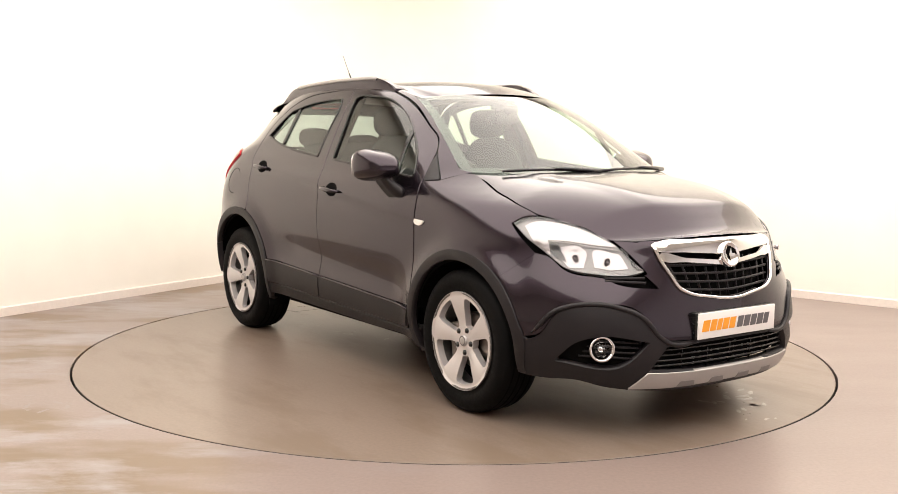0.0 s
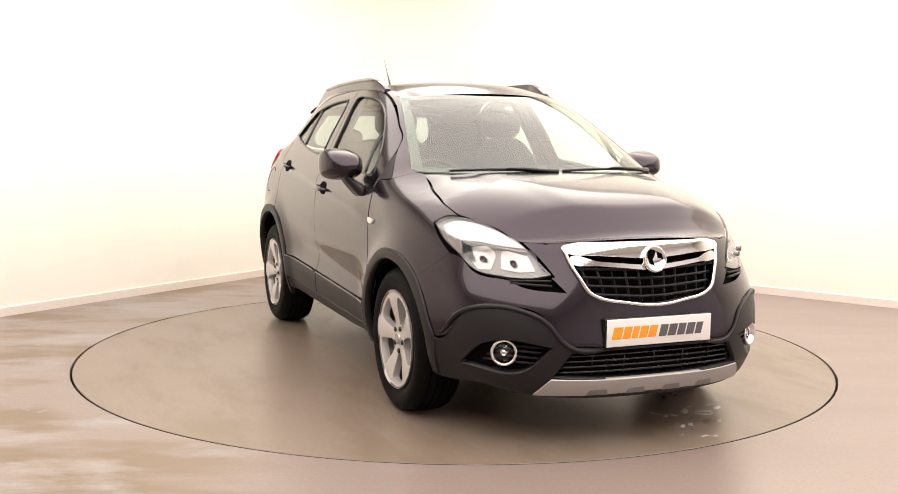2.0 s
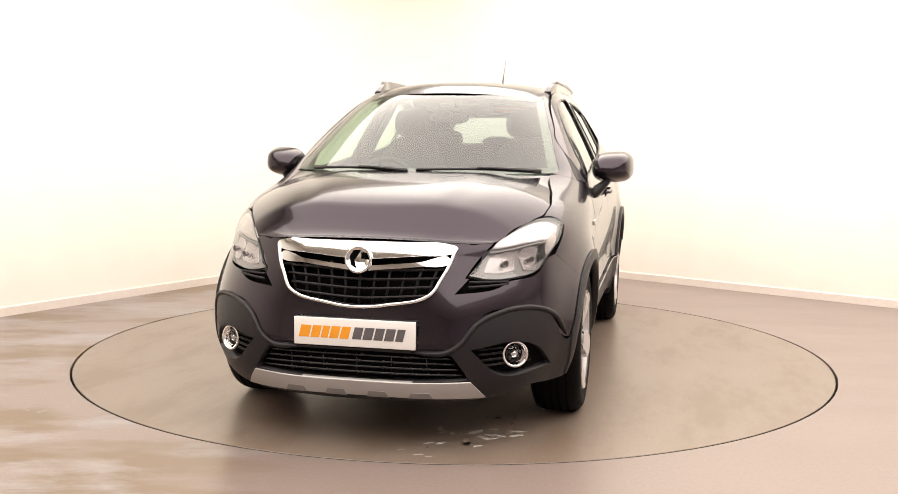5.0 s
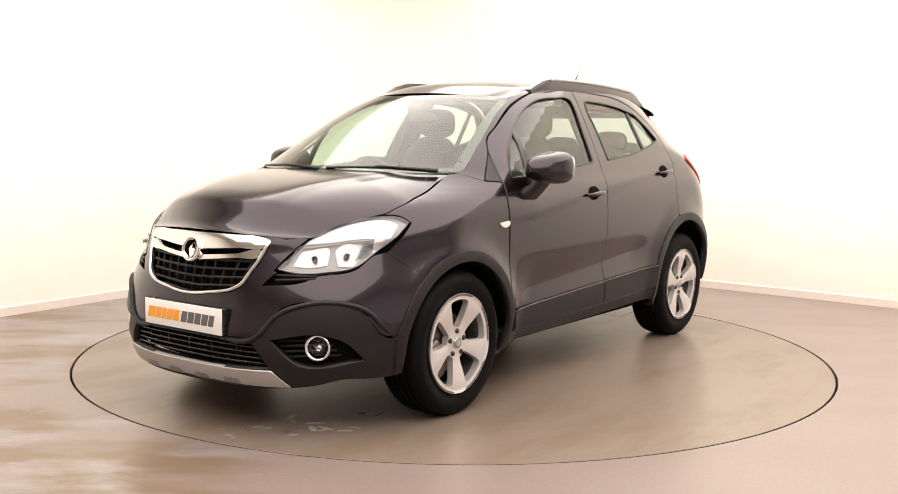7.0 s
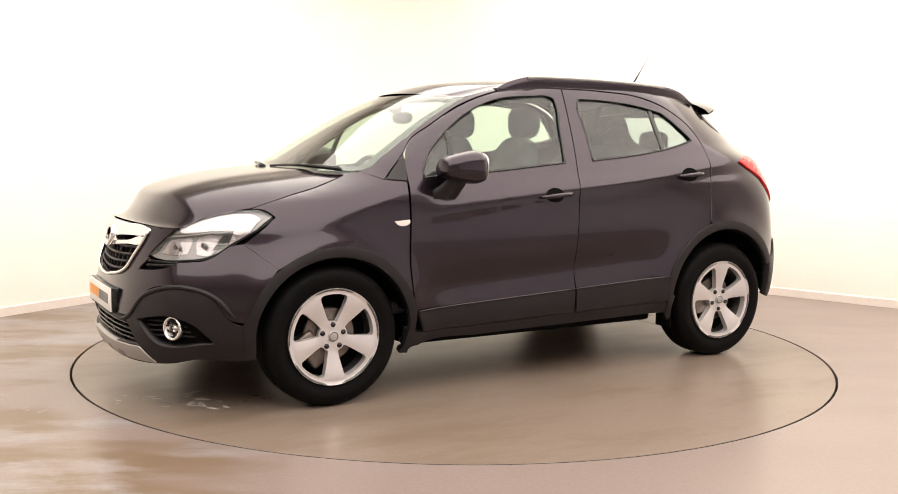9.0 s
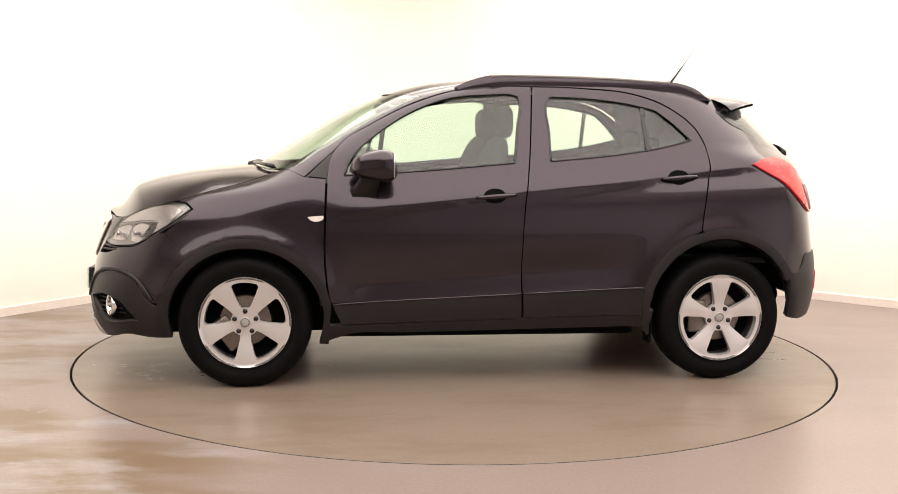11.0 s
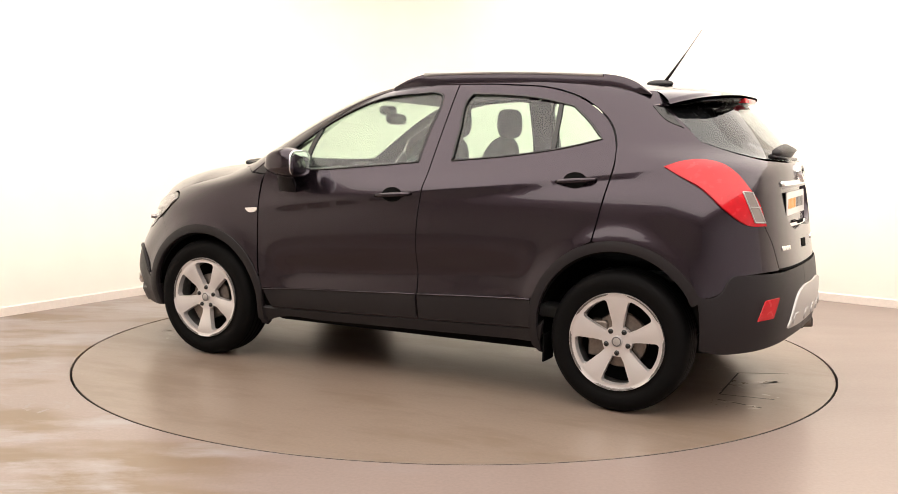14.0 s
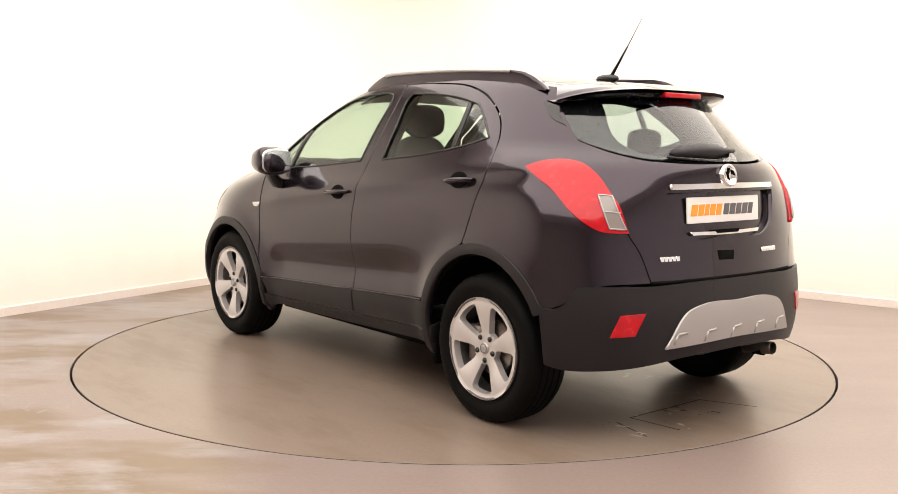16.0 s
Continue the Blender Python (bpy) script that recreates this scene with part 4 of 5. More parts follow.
def build_front():
    half = fy((0.0, 0.876), (0.20, 0.875), (0.385, 0.868), (0.46, 0.865), (0.535, 0.866, 1), (0.515, 0.842), (0.466, 0.775), (0.438, 0.728, 1), (0.50, 0.715), (0.628, 0.714), (0.715, 0.742)) + fx((1.75, 0.79), (1.692, 0.803, 1), (1.556, 0.690, 1), (1.618, 0.606), (1.669, 0.521), (1.700, 0.438, 1), (1.768, 0.452), (1.838, 0.546), (1.905, 0.602)) + fy((0.632, 0.605), (0.514, 0.575), (0.451, 0.499), (0.41, 0.443, 1), (0.267, 0.441), (0.0, 0.440))
    grille = fy((0.0, 0.874), (0.36, 0.862), (0.393, 0.848), (0.376, 0.79), (0.308, 0.664), (0.27, 0.642), (0.0, 0.602))
    gill = fy((0.622, 0.720, 1), (0.462, 0.734, 1), (0.403, 0.665, 1), (0.57, 0.688))
    gill_r = [(-p[0],) + tuple(p[1:]) for p in gill]
    grille_top = fy((0.0, 0.86), (0.36, 0.85), (0.383, 0.838), (0.37, 0.79), (0.305, 0.67), (0.268, 0.649), (0.0, 0.61))
    bump = panel("front_bumper", outline(mirrored(half)), on_front, M_PAINT, CAR, (1,), h=0.03, holes=[outline(mirrored(grille_top)), outline(gill), outline(gill_r)])[0]
    clad_top = fy((0.0, 0.438), (0.267, 0.439), (0.407, 0.441, 1), (0.448, 0.497), (0.511, 0.572), (0.632, 0.602)) + fx((1.903, 0.599), (1.836, 0.543), (1.768, 0.449), (1.73, 0.432), (1.70, 0.45, 1), (1.66, 0.30), (1.65, 0.262, 1), (1.77, 0.255), (1.89, 0.262)) + fy((0.60, 0.235), (0.50, 0.222), (0.25, 0.212), (0.0, 0.21))
    lower = fy((0.0, 0.425), (0.25, 0.422), (0.398, 0.415, 1), (0.465, 0.315, 1), (0.3, 0.305), (0.0, 0.300))
    fog = fy((0.765, 0.345, 1), (0.725, 0.432), (0.647, 0.464), (0.478, 0.439, 1), (0.562, 0.346))
    fog_r = [(-p[0],) + tuple(p[1:]) for p in fog]
    panel("lower_bumper", outline(mirrored(clad_top)), on_front, M_CLAD, bump, (1,), h=0.03, off=0.004, holes=[outline(mirrored(lower)), outline(fog), outline(fog_r)], label="grained dark grey plastic lower bumper", depth=0.045)
    for s in SIDES:
        rim = [(s * p[0], p[1]) for p in outline(fx((1.745, 0.458), (1.829, 0.556)) + fy((0.705, 0.597), (0.59, 0.590), (0.488, 0.536), (0.432, 0.462), (0.383, 0.431), (0.24, 0.428)), 0.02, False)]
        bm = bmesh.new()
        line = []
        for u, v in rim:
            p, nn = frame_at(on_front, u, v)
            line.append(p + nn * 0.0035)
        tube(bm, line, [lerp(0.004, 0.011, smooth(0, 4, min(k, len(line) - 1 - k))) for k in range(len(line))], 10)
        part("moulding_rim", bm, M_CLAD, bump)
    # black backs
    panel("grille_back", outline(mirrored(grille)), on_front, M_VOID, bump, (1,), h=0.06, off=-0.055, depth=0)
    panel("intake_back", inset(outline(mirrored(lower)), -0.02), on_front, M_VOID, bump, (1,), h=0.06, off=-0.06, depth=0)
    panel("fog_pocket", inset(outline(fog), -0.01), on_front, M_VOID, [bump, bump], SIDES, h=0.04, off=-0.042, depth=0)
    panel("gill_back", inset(outline(gill), -0.01), on_front, M_VOID, [bump, bump], SIDES, h=0.04, off=-0.03, depth=0)
    for k in (0.36, 0.72):
        g = [fy((lerp(0.61, 0.45, t), lerp(lerp(0.718, 0.732, t), lerp(0.692, 0.675, t), k)))[0] for t in (0.04, 0.3, 0.6, 0.98)]
        strip("gill_slat", outline(g, 0.02, False), on_front, M_CLAD, [bump, bump], SIDES, 0.006, -0.004)
    # intake bars
    for z in (0.325, 0.35, 0.375, 0.4):
        w = lerp(0.455, 0.405, (z - 0.32) / 0.09)
        strip("intake_bar", outline(fy((-w, z), (-0.2, z + 0.004), (0.2, z + 0.004), (w, z)), 0.03, False), on_front, M_BLACK, [bump], (1,), 0.0055, -0.02)
    for y in (-0.3, -0.15, 0.0, 0.15, 0.3):
        strip("intake_bar", fy((y, 0.305), (y, 0.42)), on_front, M_BLACK, [bump], (1,), 0.004, -0.026)
    # skid plate
    sk = fy((0.0, 0.303), (0.25, 0.303), (0.472, 0.308, 1), (0.525, 0.232, 1), (0.3, 0.232), (0.0, 0.236))
    skid = panel("skid_plate", outline(mirrored(sk)), on_front, M_SILVER, CAR, (1,), off=0.012, depth=0.025, label="silver painted skid plate")[0]
    # The recesses are not sunk: darker silver paints their shade.
    for y in (-0.27, -0.09, 0.09, 0.27):
        rec = fy((y - 0.052, 0.233, 1), (y - 0.038, 0.262, 1), (y + 0.038, 0.262, 1), (y + 0.052, 0.233, 1))
        panel("skid_recess", outline(rec), on_front, M_SILVER_DARK, skid, (1,), off=0.0135, depth=0.004)
    # fog lamps and slats
    for z in (0.365, 0.39, 0.415, 0.437):
        strip("fog_slat", outline(fy((0.72 - (z - 0.36) * 0.4, z), (0.64, z + 0.002), (0.54 - (z - 0.36) * 0.5, z - 0.004)), 0.02, False), on_front, M_CLAD, [bump, bump], SIDES, 0.005, -0.03)
    for s in SIDES:
        bm = bmesh.new()
        lathe(bm, [(0.056, -0.02), (0.0575, 0.0), (0.054, 0.006), (0.047, 0.004), (0.044, -0.008), (0.036, -0.02)], 36, "x")
        ring = part("fog_lamp", bm, M_CHROME, CAR, "round fog lamp with a chrome ring")
        bm = bmesh.new()
        lathe(bm, [(0.037, -0.012), (0.028, -0.006), (0.0001, -0.003)], 28, "x")
        part("lens", bm, M_LENS, ring)
        bm = bmesh.new()
        lathe(bm, [(0.0445, -0.012), (0.035, -0.02), (0.02, -0.03), (0.0001, -0.034)], 28, "x")
        part("reflector", bm, M_VOID, ring)
        bm = bmesh.new()
        lathe(bm, [(0.017, -0.03), (0.015, -0.012), (0.0001, -0.009)], 20, "x")
        part("bulb", bm, M_CHROME, ring)
        ring.matrix_basis = pose(1.998, s * 0.641, 0.409, 0, -4, s * 27)
    # chrome wing, strip and surround of the grille
    wing = fy((0.0, 0.868), (0.2, 0.867), (0.36, 0.860), (0.396, 0.847), (0.390, 0.828), (0.37, 0.822), (0.25, 0.816), (0.09, 0.805), (0.0, 0.80))
    panel("grille_wing", outline(mirrored(wing)), on_front, M_CHROME, bump, (1,), off=0.008, depth=0.03, gap=0, label="chrome grille bar")
    st = fy((0.0, 0.770), (0.08, 0.776), (0.25, 0.790), (0.374, 0.800), (0.378, 0.792), (0.368, 0.784), (0.25, 0.773), (0.08, 0.757), (0.0, 0.750))
    panel("grille_strip", outline(mirrored(st)), on_front, M_CHROME, bump, (1,), off=0.006, depth=0.03, gap=0)
    edge = fy((0.388, 0.84), (0.372, 0.785), (0.34, 0.72), (0.306, 0.663), (0.27, 0.643), (0.14, 0.618), (0.0, 0.604))
    full = edge + [(-p[0], p[1]) for p in edge[-2::-1]]
    strip("grille_surround", outline(full, 0.015, False), on_front, M_CHROME, [bump], (1,), 0.0085, 0.006, 8)
    for r, z in enumerate((0.765, 0.73, 0.695, 0.66, 0.63)):
        w = lerp(0.36, 0.27, (0.765 - z) / 0.13)
        drop = 0.008 + 0.012 * r / 4
        if z < 0.64:
            w = 0.2
        strip("grille_bar", outline(fy((-w, z), (-w / 2, z - drop * 0.6), (0.0, z - drop), (w / 2, z - drop * 0.6), (w, z)), 0.03, False), on_front, M_CLAD, [bump], (1,), 0.006, -0.014)
    for i in range(-5, 6):
        y0 = i * 0.062
        zt = 0.79
        zb = 0.612 + abs(y0) * 0.14 if abs(y0) < 0.26 else 0.66
        strip("grille_fin", fy((y0 * 1.08, zt - 0.02 if abs(i) < 2 else zt), (y0 * 1.0, (zt + zb) / 2), (y0 * 0.95, zb)), on_front, M_CLAD, [bump], (1,), 0.0055, -0.02)
    # round badge
    bm = bmesh.new()
    lathe(bm, [(0.0001, 0.004), (0.046, 0.002), (0.05, 0.008), (0.057, 0.006), (0.06, -0.004), (0.058, -0.03)], 40, "x")
    bd = part("badge", bm, M_CHROME, CAR, "round chrome maker's badge")
    bd.matrix_basis = pose(2.139, 0, 0.799, 0, -14, 0)
    bm = bmesh.new()
    pts = [(-0.022, 0.034), (0.006, 0.036), (-0.004, 0.014), (-0.016, -0.002), (-0.006, -0.034), (-0.030, -0.020), (-0.036, 0.012)]
    vs = [bm.verts.new((0.0072, y, z)) for y, z in pts]
    bm.faces.new(vs)
    vs = [bm.verts.new((0.0072, y, z)) for y, z in [(0.012, 0.03), (0.034, 0.02), (0.038, -0.006), (0.026, 0.004), (0.014, 0.002)]]
    bm.faces.new(vs)
    bmesh.ops.solidify(bm, geom=bm.faces[:], thickness=0.002)
    part("badge_relief", bm, M_VOID, bd, smooth=False)
    plate((2.194, 0, 0.500), 0)
    bm = bmesh.new()
    box(bm, 2.145, 2.187, -0.265, 0.265, 0.438, 0.560, 0.006)
    part("plate_holder", bm, M_BLACK, bump)


def plate(at, turn, tilt=0.0):
    """A number plate whose print is drawn as plain bars."""
    bm = bmesh.new()
    box(bm, -0.004, 0.004, -0.262, 0.262, -0.058, 0.058, 0.003)
    p = part("number_plate", bm, M_PLATE, CAR, "white plate with an orange and a grey bar")
    p.matrix_basis = pose(*at, 0, tilt, turn)
    for m, runs in ((M_ORANGE, [(-0.235, -0.19), (-0.183, -0.145), (-0.138, -0.108), (-0.101, -0.063), (-0.056, -0.018)]), (M_GREY, [(-0.002, 0.036), (0.043, 0.083), (0.09, 0.128), (0.135, 0.175), (0.182, 0.215)])):
        for y0, y1 in runs:
            bm = bmesh.new()
            vs = box(bm, 0.0042, 0.0056, y0, y1, -0.025, 0.025)
            for v in vs:
                v.co.y += v.co.z * 0.25
            part("printed_bar", bm, m, p, smooth=False)


def build_headlamps():
    line = fx((1.549, 0.926, 1), (1.585, 0.951), (1.683, 0.951), (1.81, 0.919), (1.90, 0.880)) + fy((0.520, 0.838), (0.488, 0.79), (0.446, 0.735, 1), (0.50, 0.722), (0.628, 0.722), (0.715, 0.752)) + fx((1.735, 0.803), (1.62, 0.876))
    o = outline(line)
    house = panel("headlight", o, on_front, M_SILVER_DARK, CAR, SIDES, off=-0.012, depth=0.03, gap=0.002, label="clear headlight with chrome reflectors")
    panel("bezel", o, on_front, M_BLACK, house, SIDES, off=0.002, depth=0.012, holes=[inset(o, 0.004)], gap=0.0015)
    lens = panel("lens", o, on_front, M_LENS, house, SIDES, off=0.005, depth=0, gap=0.0025)
    for l in lens:
        l.visible_shadow = False
    up = fx((1.602, 0.918, 1), (1.624, 0.937), (1.732, 0.936), (1.824, 0.912), (1.935, 0.860), (1.955, 0.838, 1), (1.876, 0.847), (1.798, 0.859), (1.728, 0.860, 1), (1.756, 0.796, 1), (1.668, 0.850))
    panel("indicator_reflector", outline(up), on_front, M_LAMPWHITE, house, SIDES, off=-0.004, depth=0.01, label="pale indicator reflector")
    for q in (((1.772, 0.835, 1), (1.846, 0.840), (1.869, 0.823), (1.886, 0.748, 1), (1.838, 0.745, 1), (1.796, 0.782)), ((1.889, 0.821), (1.968, 0.812, 1), (2.010, 0.748, 1), (1.976, 0.742), (1.916, 0.752, 1))):
        panel("beam_reflector", outline(fx(*q)), on_front, M_LAMPWHITE, house, SIDES, off=-0.006, depth=0.012)
    panel("lamp_divider", outline(fx((1.730, 0.856, 1), (1.768, 0.850, 1), (1.826, 0.768, 1), (1.760, 0.792, 1))), on_front, M_BLACK, house, SIDES, off=-0.003, depth=0.012)
    strip("lamp_divider", outline(fx((1.73, 0.857), (1.80, 0.852), (1.88, 0.838), (1.965, 0.824)), 0.02, False), on_front, M_SILVER_DARK, house, SIDES, 0.005, -0.004)
    panel("lamp_surround", outline(fx((1.975, 0.838, 1), (1.985, 0.815, 1)) + fy((0.485, 0.755), (0.455, 0.739, 1), (0.520, 0.832, 1))), on_front, M_BLACK, house, SIDES, off=-0.004, depth=0.008)
    for s, h in zip(SIDES, house):
        for x, y, z, r in ((1.935, 0.572, 0.782, 0.013), (1.832, 0.665, 0.793, 0.013)):
            bm = bmesh.new()
            lathe(bm, [(r, 0.010), (r * 0.9, 0.0), (r * 0.6, -0.012), (0.0001, -0.018)], 24, "x")
            c = part("beam_cup", bm, M_LAMPWHITE, h)
            c.matrix_basis = pose(x + 0.018, s * (y + 0.012), z, 0, 0, s * 30)
        bm = bmesh.new()
        lathe(bm, [(0.012, -0.03), (0.012, 0.0), (0.0001, 0.01)], 16, "x")
        b_ = part("amber_bulb", bm, M_AMBER, h)
        b_.matrix_basis = pose(1.828, s * 0.615, 0.874, 0, 0, s * 30)
    # side repeaters
    rep = outline([(0.962, 0.895, 1), (0.875, 0.902, 1), (0.872, 0.885), (0.90, 0.868), (0.94, 0.872)])
    panel("side_repeater", rep, on_side, M_CLEARLENS, CAR, SIDES, off=0.008, depth=0.01, label="small clear side indicator")


def build_rear():
    # tailgate with a recess for the plate
    left = [(0.0, 1.203), (0.30, 1.207), (0.47, 1.226), (0.535, 1.252), (0.60, 1.32, 1), (0.679, 1.212, 1), (0.656, 1.172), (0.640, 1.10), (0.613, 1.022), (0.591, 0.904), (0.549, 0.829), (0.506, 0.703, 1), (0.25, 0.702), (0.0, 0.702)]
    rec = [(0.0, 1.078), (0.385, 1.078, 1), (0.345, 0.935), (0.29, 0.897), (0.0, 0.888)]
    gate = panel("tailgate", outline(mirrored(left)), on_tail, M_PAINT, CAR, (1,), h=0.03, holes=[outline(mirrored(rec))], aim=Vector((-1, 0, 0)), depth=0.03)[0]
    panel("plate_recess", inset(outline(mirrored(rec)), -0.006), on_tail, M_PAINT, gate, (1,), off=-0.03, depth=0, aim=Vector((-1, 0, 0)))
    lip = [(0.0, 0.903), (0.25, 0.907, 1), (0.24, 0.892, 1), (0.0, 0.888)]
    panel("recess_lip", outline(mirrored(lip)), on_tail, M_CHROME, gate, (1,), off=-0.012, depth=0.01, gap=0, aim=Vector((-1, 0, 0)))
    grip = [(0.09, 0.913), (-0.09, 0.913), (-0.075, 0.893), (0.075, 0.893)]
    panel("grip", outline([(*g, 1) for g in grip]), on_tail, M_VOID, gate, (1,), off=-0.008, depth=0.006, aim=Vector((-1, 0, 0)))
    panel("latch_pocket", inset(outline([(0.10, 0.822, 1), (-0.02, 0.818, 1), (-0.012, 0.772, 1), (0.09, 0.775, 1)]), 0), on_tail, M_VOID, gate, (1,), off=0.003, depth=0.006, aim=Vector((-1, 0, 0)))
    bar = [(0.0, 1.118), (0.366, 1.114, 1), (0.363, 1.088, 1), (0.0, 1.09)]
    panel("chrome_bar", outline(mirrored(bar)), on_tail, M_CHROME, gate, (1,), off=0.014, depth=0.025, aim=Vector((-1, 0, 0)), label="chrome bar over the plate")
    plate((-1.932, 0, 0.998), 180, -4)
    bm = bmesh.new()
    lathe(bm, [(0.0001, 0.004), (0.040, 0.002), (0.044, 0.007), (0.051, 0.005), (0.053, -0.02)], 36, "x")
    bd = part("badge", bm, M_CHROME, CAR, "round chrome maker's badge")
    lean = math.degrees(math.atan2(tail_x(0, 1.19) - tail_x(0, 1.12), 0.07))
    bd.matrix_basis = pose(tail_x(0, 1.152) - 0.016, 0, 1.152, 0, -lean, 180)
    bm = bmesh.new()
    for pts in ([(-0.02, 0.03), (0.005, 0.032), (-0.004, 0.012), (-0.014, -0.002), (-0.006, -0.03), (-0.027, -0.018), (-0.032, 0.01)], [(0.01, 0.026), (0.03, 0.017), (0.033, -0.006), (0.022, 0.004), (0.012, 0.002)]):
        bm.faces.new([bm.verts.new((0.0066, y, z)) for y, z in pts])
    bmesh.ops.solidify(bm, geom=bm.faces[:], thickness=0.002)
    part("badge_relief", bm, M_VOID, bd, smooth=False)
    for y0, n, z in ((0.452, 5, 0.797), (-0.235, 6, 0.805)):
        for k in range(n):
            y = y0 - k * 0.0215
            q = [(y, z + 0.010, 1), (y - 0.0165, z + 0.010, 1), (y - 0.0165, z - 0.010, 1), (y, z - 0.010, 1)]
            panel("letter_bar", outline(q), on_tail, M_CHROME, gate, (1,), h=0.02, off=0.005, depth=0.005, gap=0, aim=Vector((-1, 0, 0)))
    strip("tailgate_gap", [(lerp(0.5, -0.5, k / 20), 0.699) for k in range(21)], on_tail, M_VOID, [gate], (1,), 0.009, -0.003)
    # rear window
    win = [(0.0, 1.212), (0.30, 1.217), (0.465, 1.236), (0.53, 1.262), (0.605, 1.345), (0.603, 1.40), (0.565, 1.478, 1), (0.3, 1.515), (0.0, 1.52)]
    wo = outline(mirrored(win))
    rw = panel("rear_window", wo, on_tail, M_TINT, gate, (1,), h=0.06, depth=0.004, off=-0.004, aim=Vector((-1, 0, 0)))[0]
    rw.visible_shadow = False
    clear = [(0.0, 1.24), (0.30, 1.245), (0.42, 1.262), (0.45, 1.29), (0.40, 1.47, 1), (0.0, 1.475)]
    panel("window_border", inset(wo, 0.004), on_tail, M_BLACK, gate, (1,), h=0.05, depth=0, off=-0.010, holes=[outline(mirrored(clear))], aim=Vector((-1, 0, 0)))
    # wiper
    bm = bmesh.new()
    rows = []
    for k in range(9):
        t = k / 8
        y = lerp(0.30, -0.10, t)
        z = lerp(1.245, 1.262, t)
        hh = 0.012 + 0.02 * math.sin(math.pi * min(1, t * 1.15)) ** 0.7
        x = tail_x(y, z) - 0.012
        rows.append([bm.verts.new((x - dx, y, z + dz)) for dx, dz in ((-0.008, -hh), (0.016, -hh * 0.9), (0.026, 0), (0.018, hh * 0.8), (-0.008, hh * 1.3))])
    for a, b in zip(rows, rows[1:]):
        for i in range(4):
            bm.faces.new((a[i], a[i + 1], b[i + 1], b[i]))
    bm.faces.new(rows[0])
    bm.faces.new(rows[-1])
    bmesh.ops.recalc_face_normals(bm, faces=bm.faces[:])
    part("rear_wiper", bm, M_CLAD, gate)
    bm = bmesh.new()
    tube(bm, [(tail_x(y, z) - 0.012, y, z) for y, z in ((0.33, 1.232), (0.2, 1.222), (0.02, 1.217))], 0.007, 8)
    part("wiper_blade", bm, M_BLACK, gate)

    # spoiler
    def spoil(u, v):
        s = v * 2 - 1
        tip = -1.68 + 0.265 * abs(s) ** 4.2
        x = lerp(-1.326, tip, u)
        ze = ROOF_E(x) - 0.02 * u
        ye = lerp(WIDE(ROOF_E(-1.33)) * taper(TAIL(1.547) + tail_l(1.547) + 1.33, tail_l(1.547), 2.2), 0.57, u) - 0.004
        z = ze + (ROOF_C(x) - ze) * (1 - abs(s) ** 3.5)
        z += 0.030 * u * (1 - u) - 0.008 * smooth(0.8, 1.0, u)
        return Vector((x, s * ye, z - 0.03 * abs(s) ** 9 * u))
    grid_sheet("spoiler", spoil, 14, 36, M_PAINT, gate, 0.016)

    def under(u, v):
        s = v * 2 - 1
        p = spoil(1.0, lerp(0.03, 0.97, v))
        y = 0.55 * s
        zq = 1.502 - 0.02 * abs(s) ** 3
        q = Vector((tail_x(y, zq) + 0.02, y, zq))
        a = Vector((p.x + 0.006, p.y, p.z - 0.014))
        m = a.lerp(q, u)
        m.z -= 0.012 * math.sin(math.pi * u)
        return m
    grid_sheet("spoiler_underside", lambda u, v: under(u, lerp(0.15, 0.85, v)), 5, 26, M_BLACK, gate, 0.004, aim=(-1, 0, -1))
    for v0, v1 in ((0.0, 0.147), (0.853, 1.0)):
        grid_sheet("spoiler_end", lambda u, v: under(u, lerp(v0, v1, v)), 5, 8, M_PAINT, gate, 0.004, aim=(-1, 0, -1))
    bm = bmesh.new()
    c = spoil(1.0, 0.5)
    box(bm, c.x - 0.006, c.x + 0.03, -0.13, 0.13, c.z - 0.036, c.z - 0.012, 0.005)
    part("brake_light", bm, M_RED, gate, "red high-level brake light")

    # tail lamps
    tl = rx((-1.456, 1.180, 1), (-1.531, 1.205)) + ry((0.686, 1.211), (0.650, 1.155), (0.636, 1.09), (0.613, 1.022), (0.592, 0.908, 1), (0.700, 0.917), (0.772, 0.985)) + rx((-1.625, 1.09), (-1.535, 1.137))
    lamps = panel("tail_light", outline(tl), on_rear, M_RED, CAR, SIDES, h=0.025, off=0.012, depth=0.016, label="large red tail light with a clear insert")
    ins = ry((0.680, 1.067, 1), (0.634, 1.064, 1), (0.604, 0.926, 1), (0.668, 0.930, 1))
    panel("clear_insert", outline(ins), on_rear, M_INSERT, lamps, SIDES, h=0.02, off=0.0145, depth=0.004)
    strip("insert_frame", outline(ins), on_rear, M_SILVER, lamps, SIDES, 0.0035, 0.015, closed=True)
    for t in (0.5,):
        a, b = (lerp(0.680, 0.668, t), lerp(1.067, 0.930, t)), (lerp(0.634, 0.604, t), lerp(1.064, 0.926, t))
        strip("insert_bar", ry(a, b), on_rear, M_SILVER, lamps, SIDES, 0.003, 0.016)

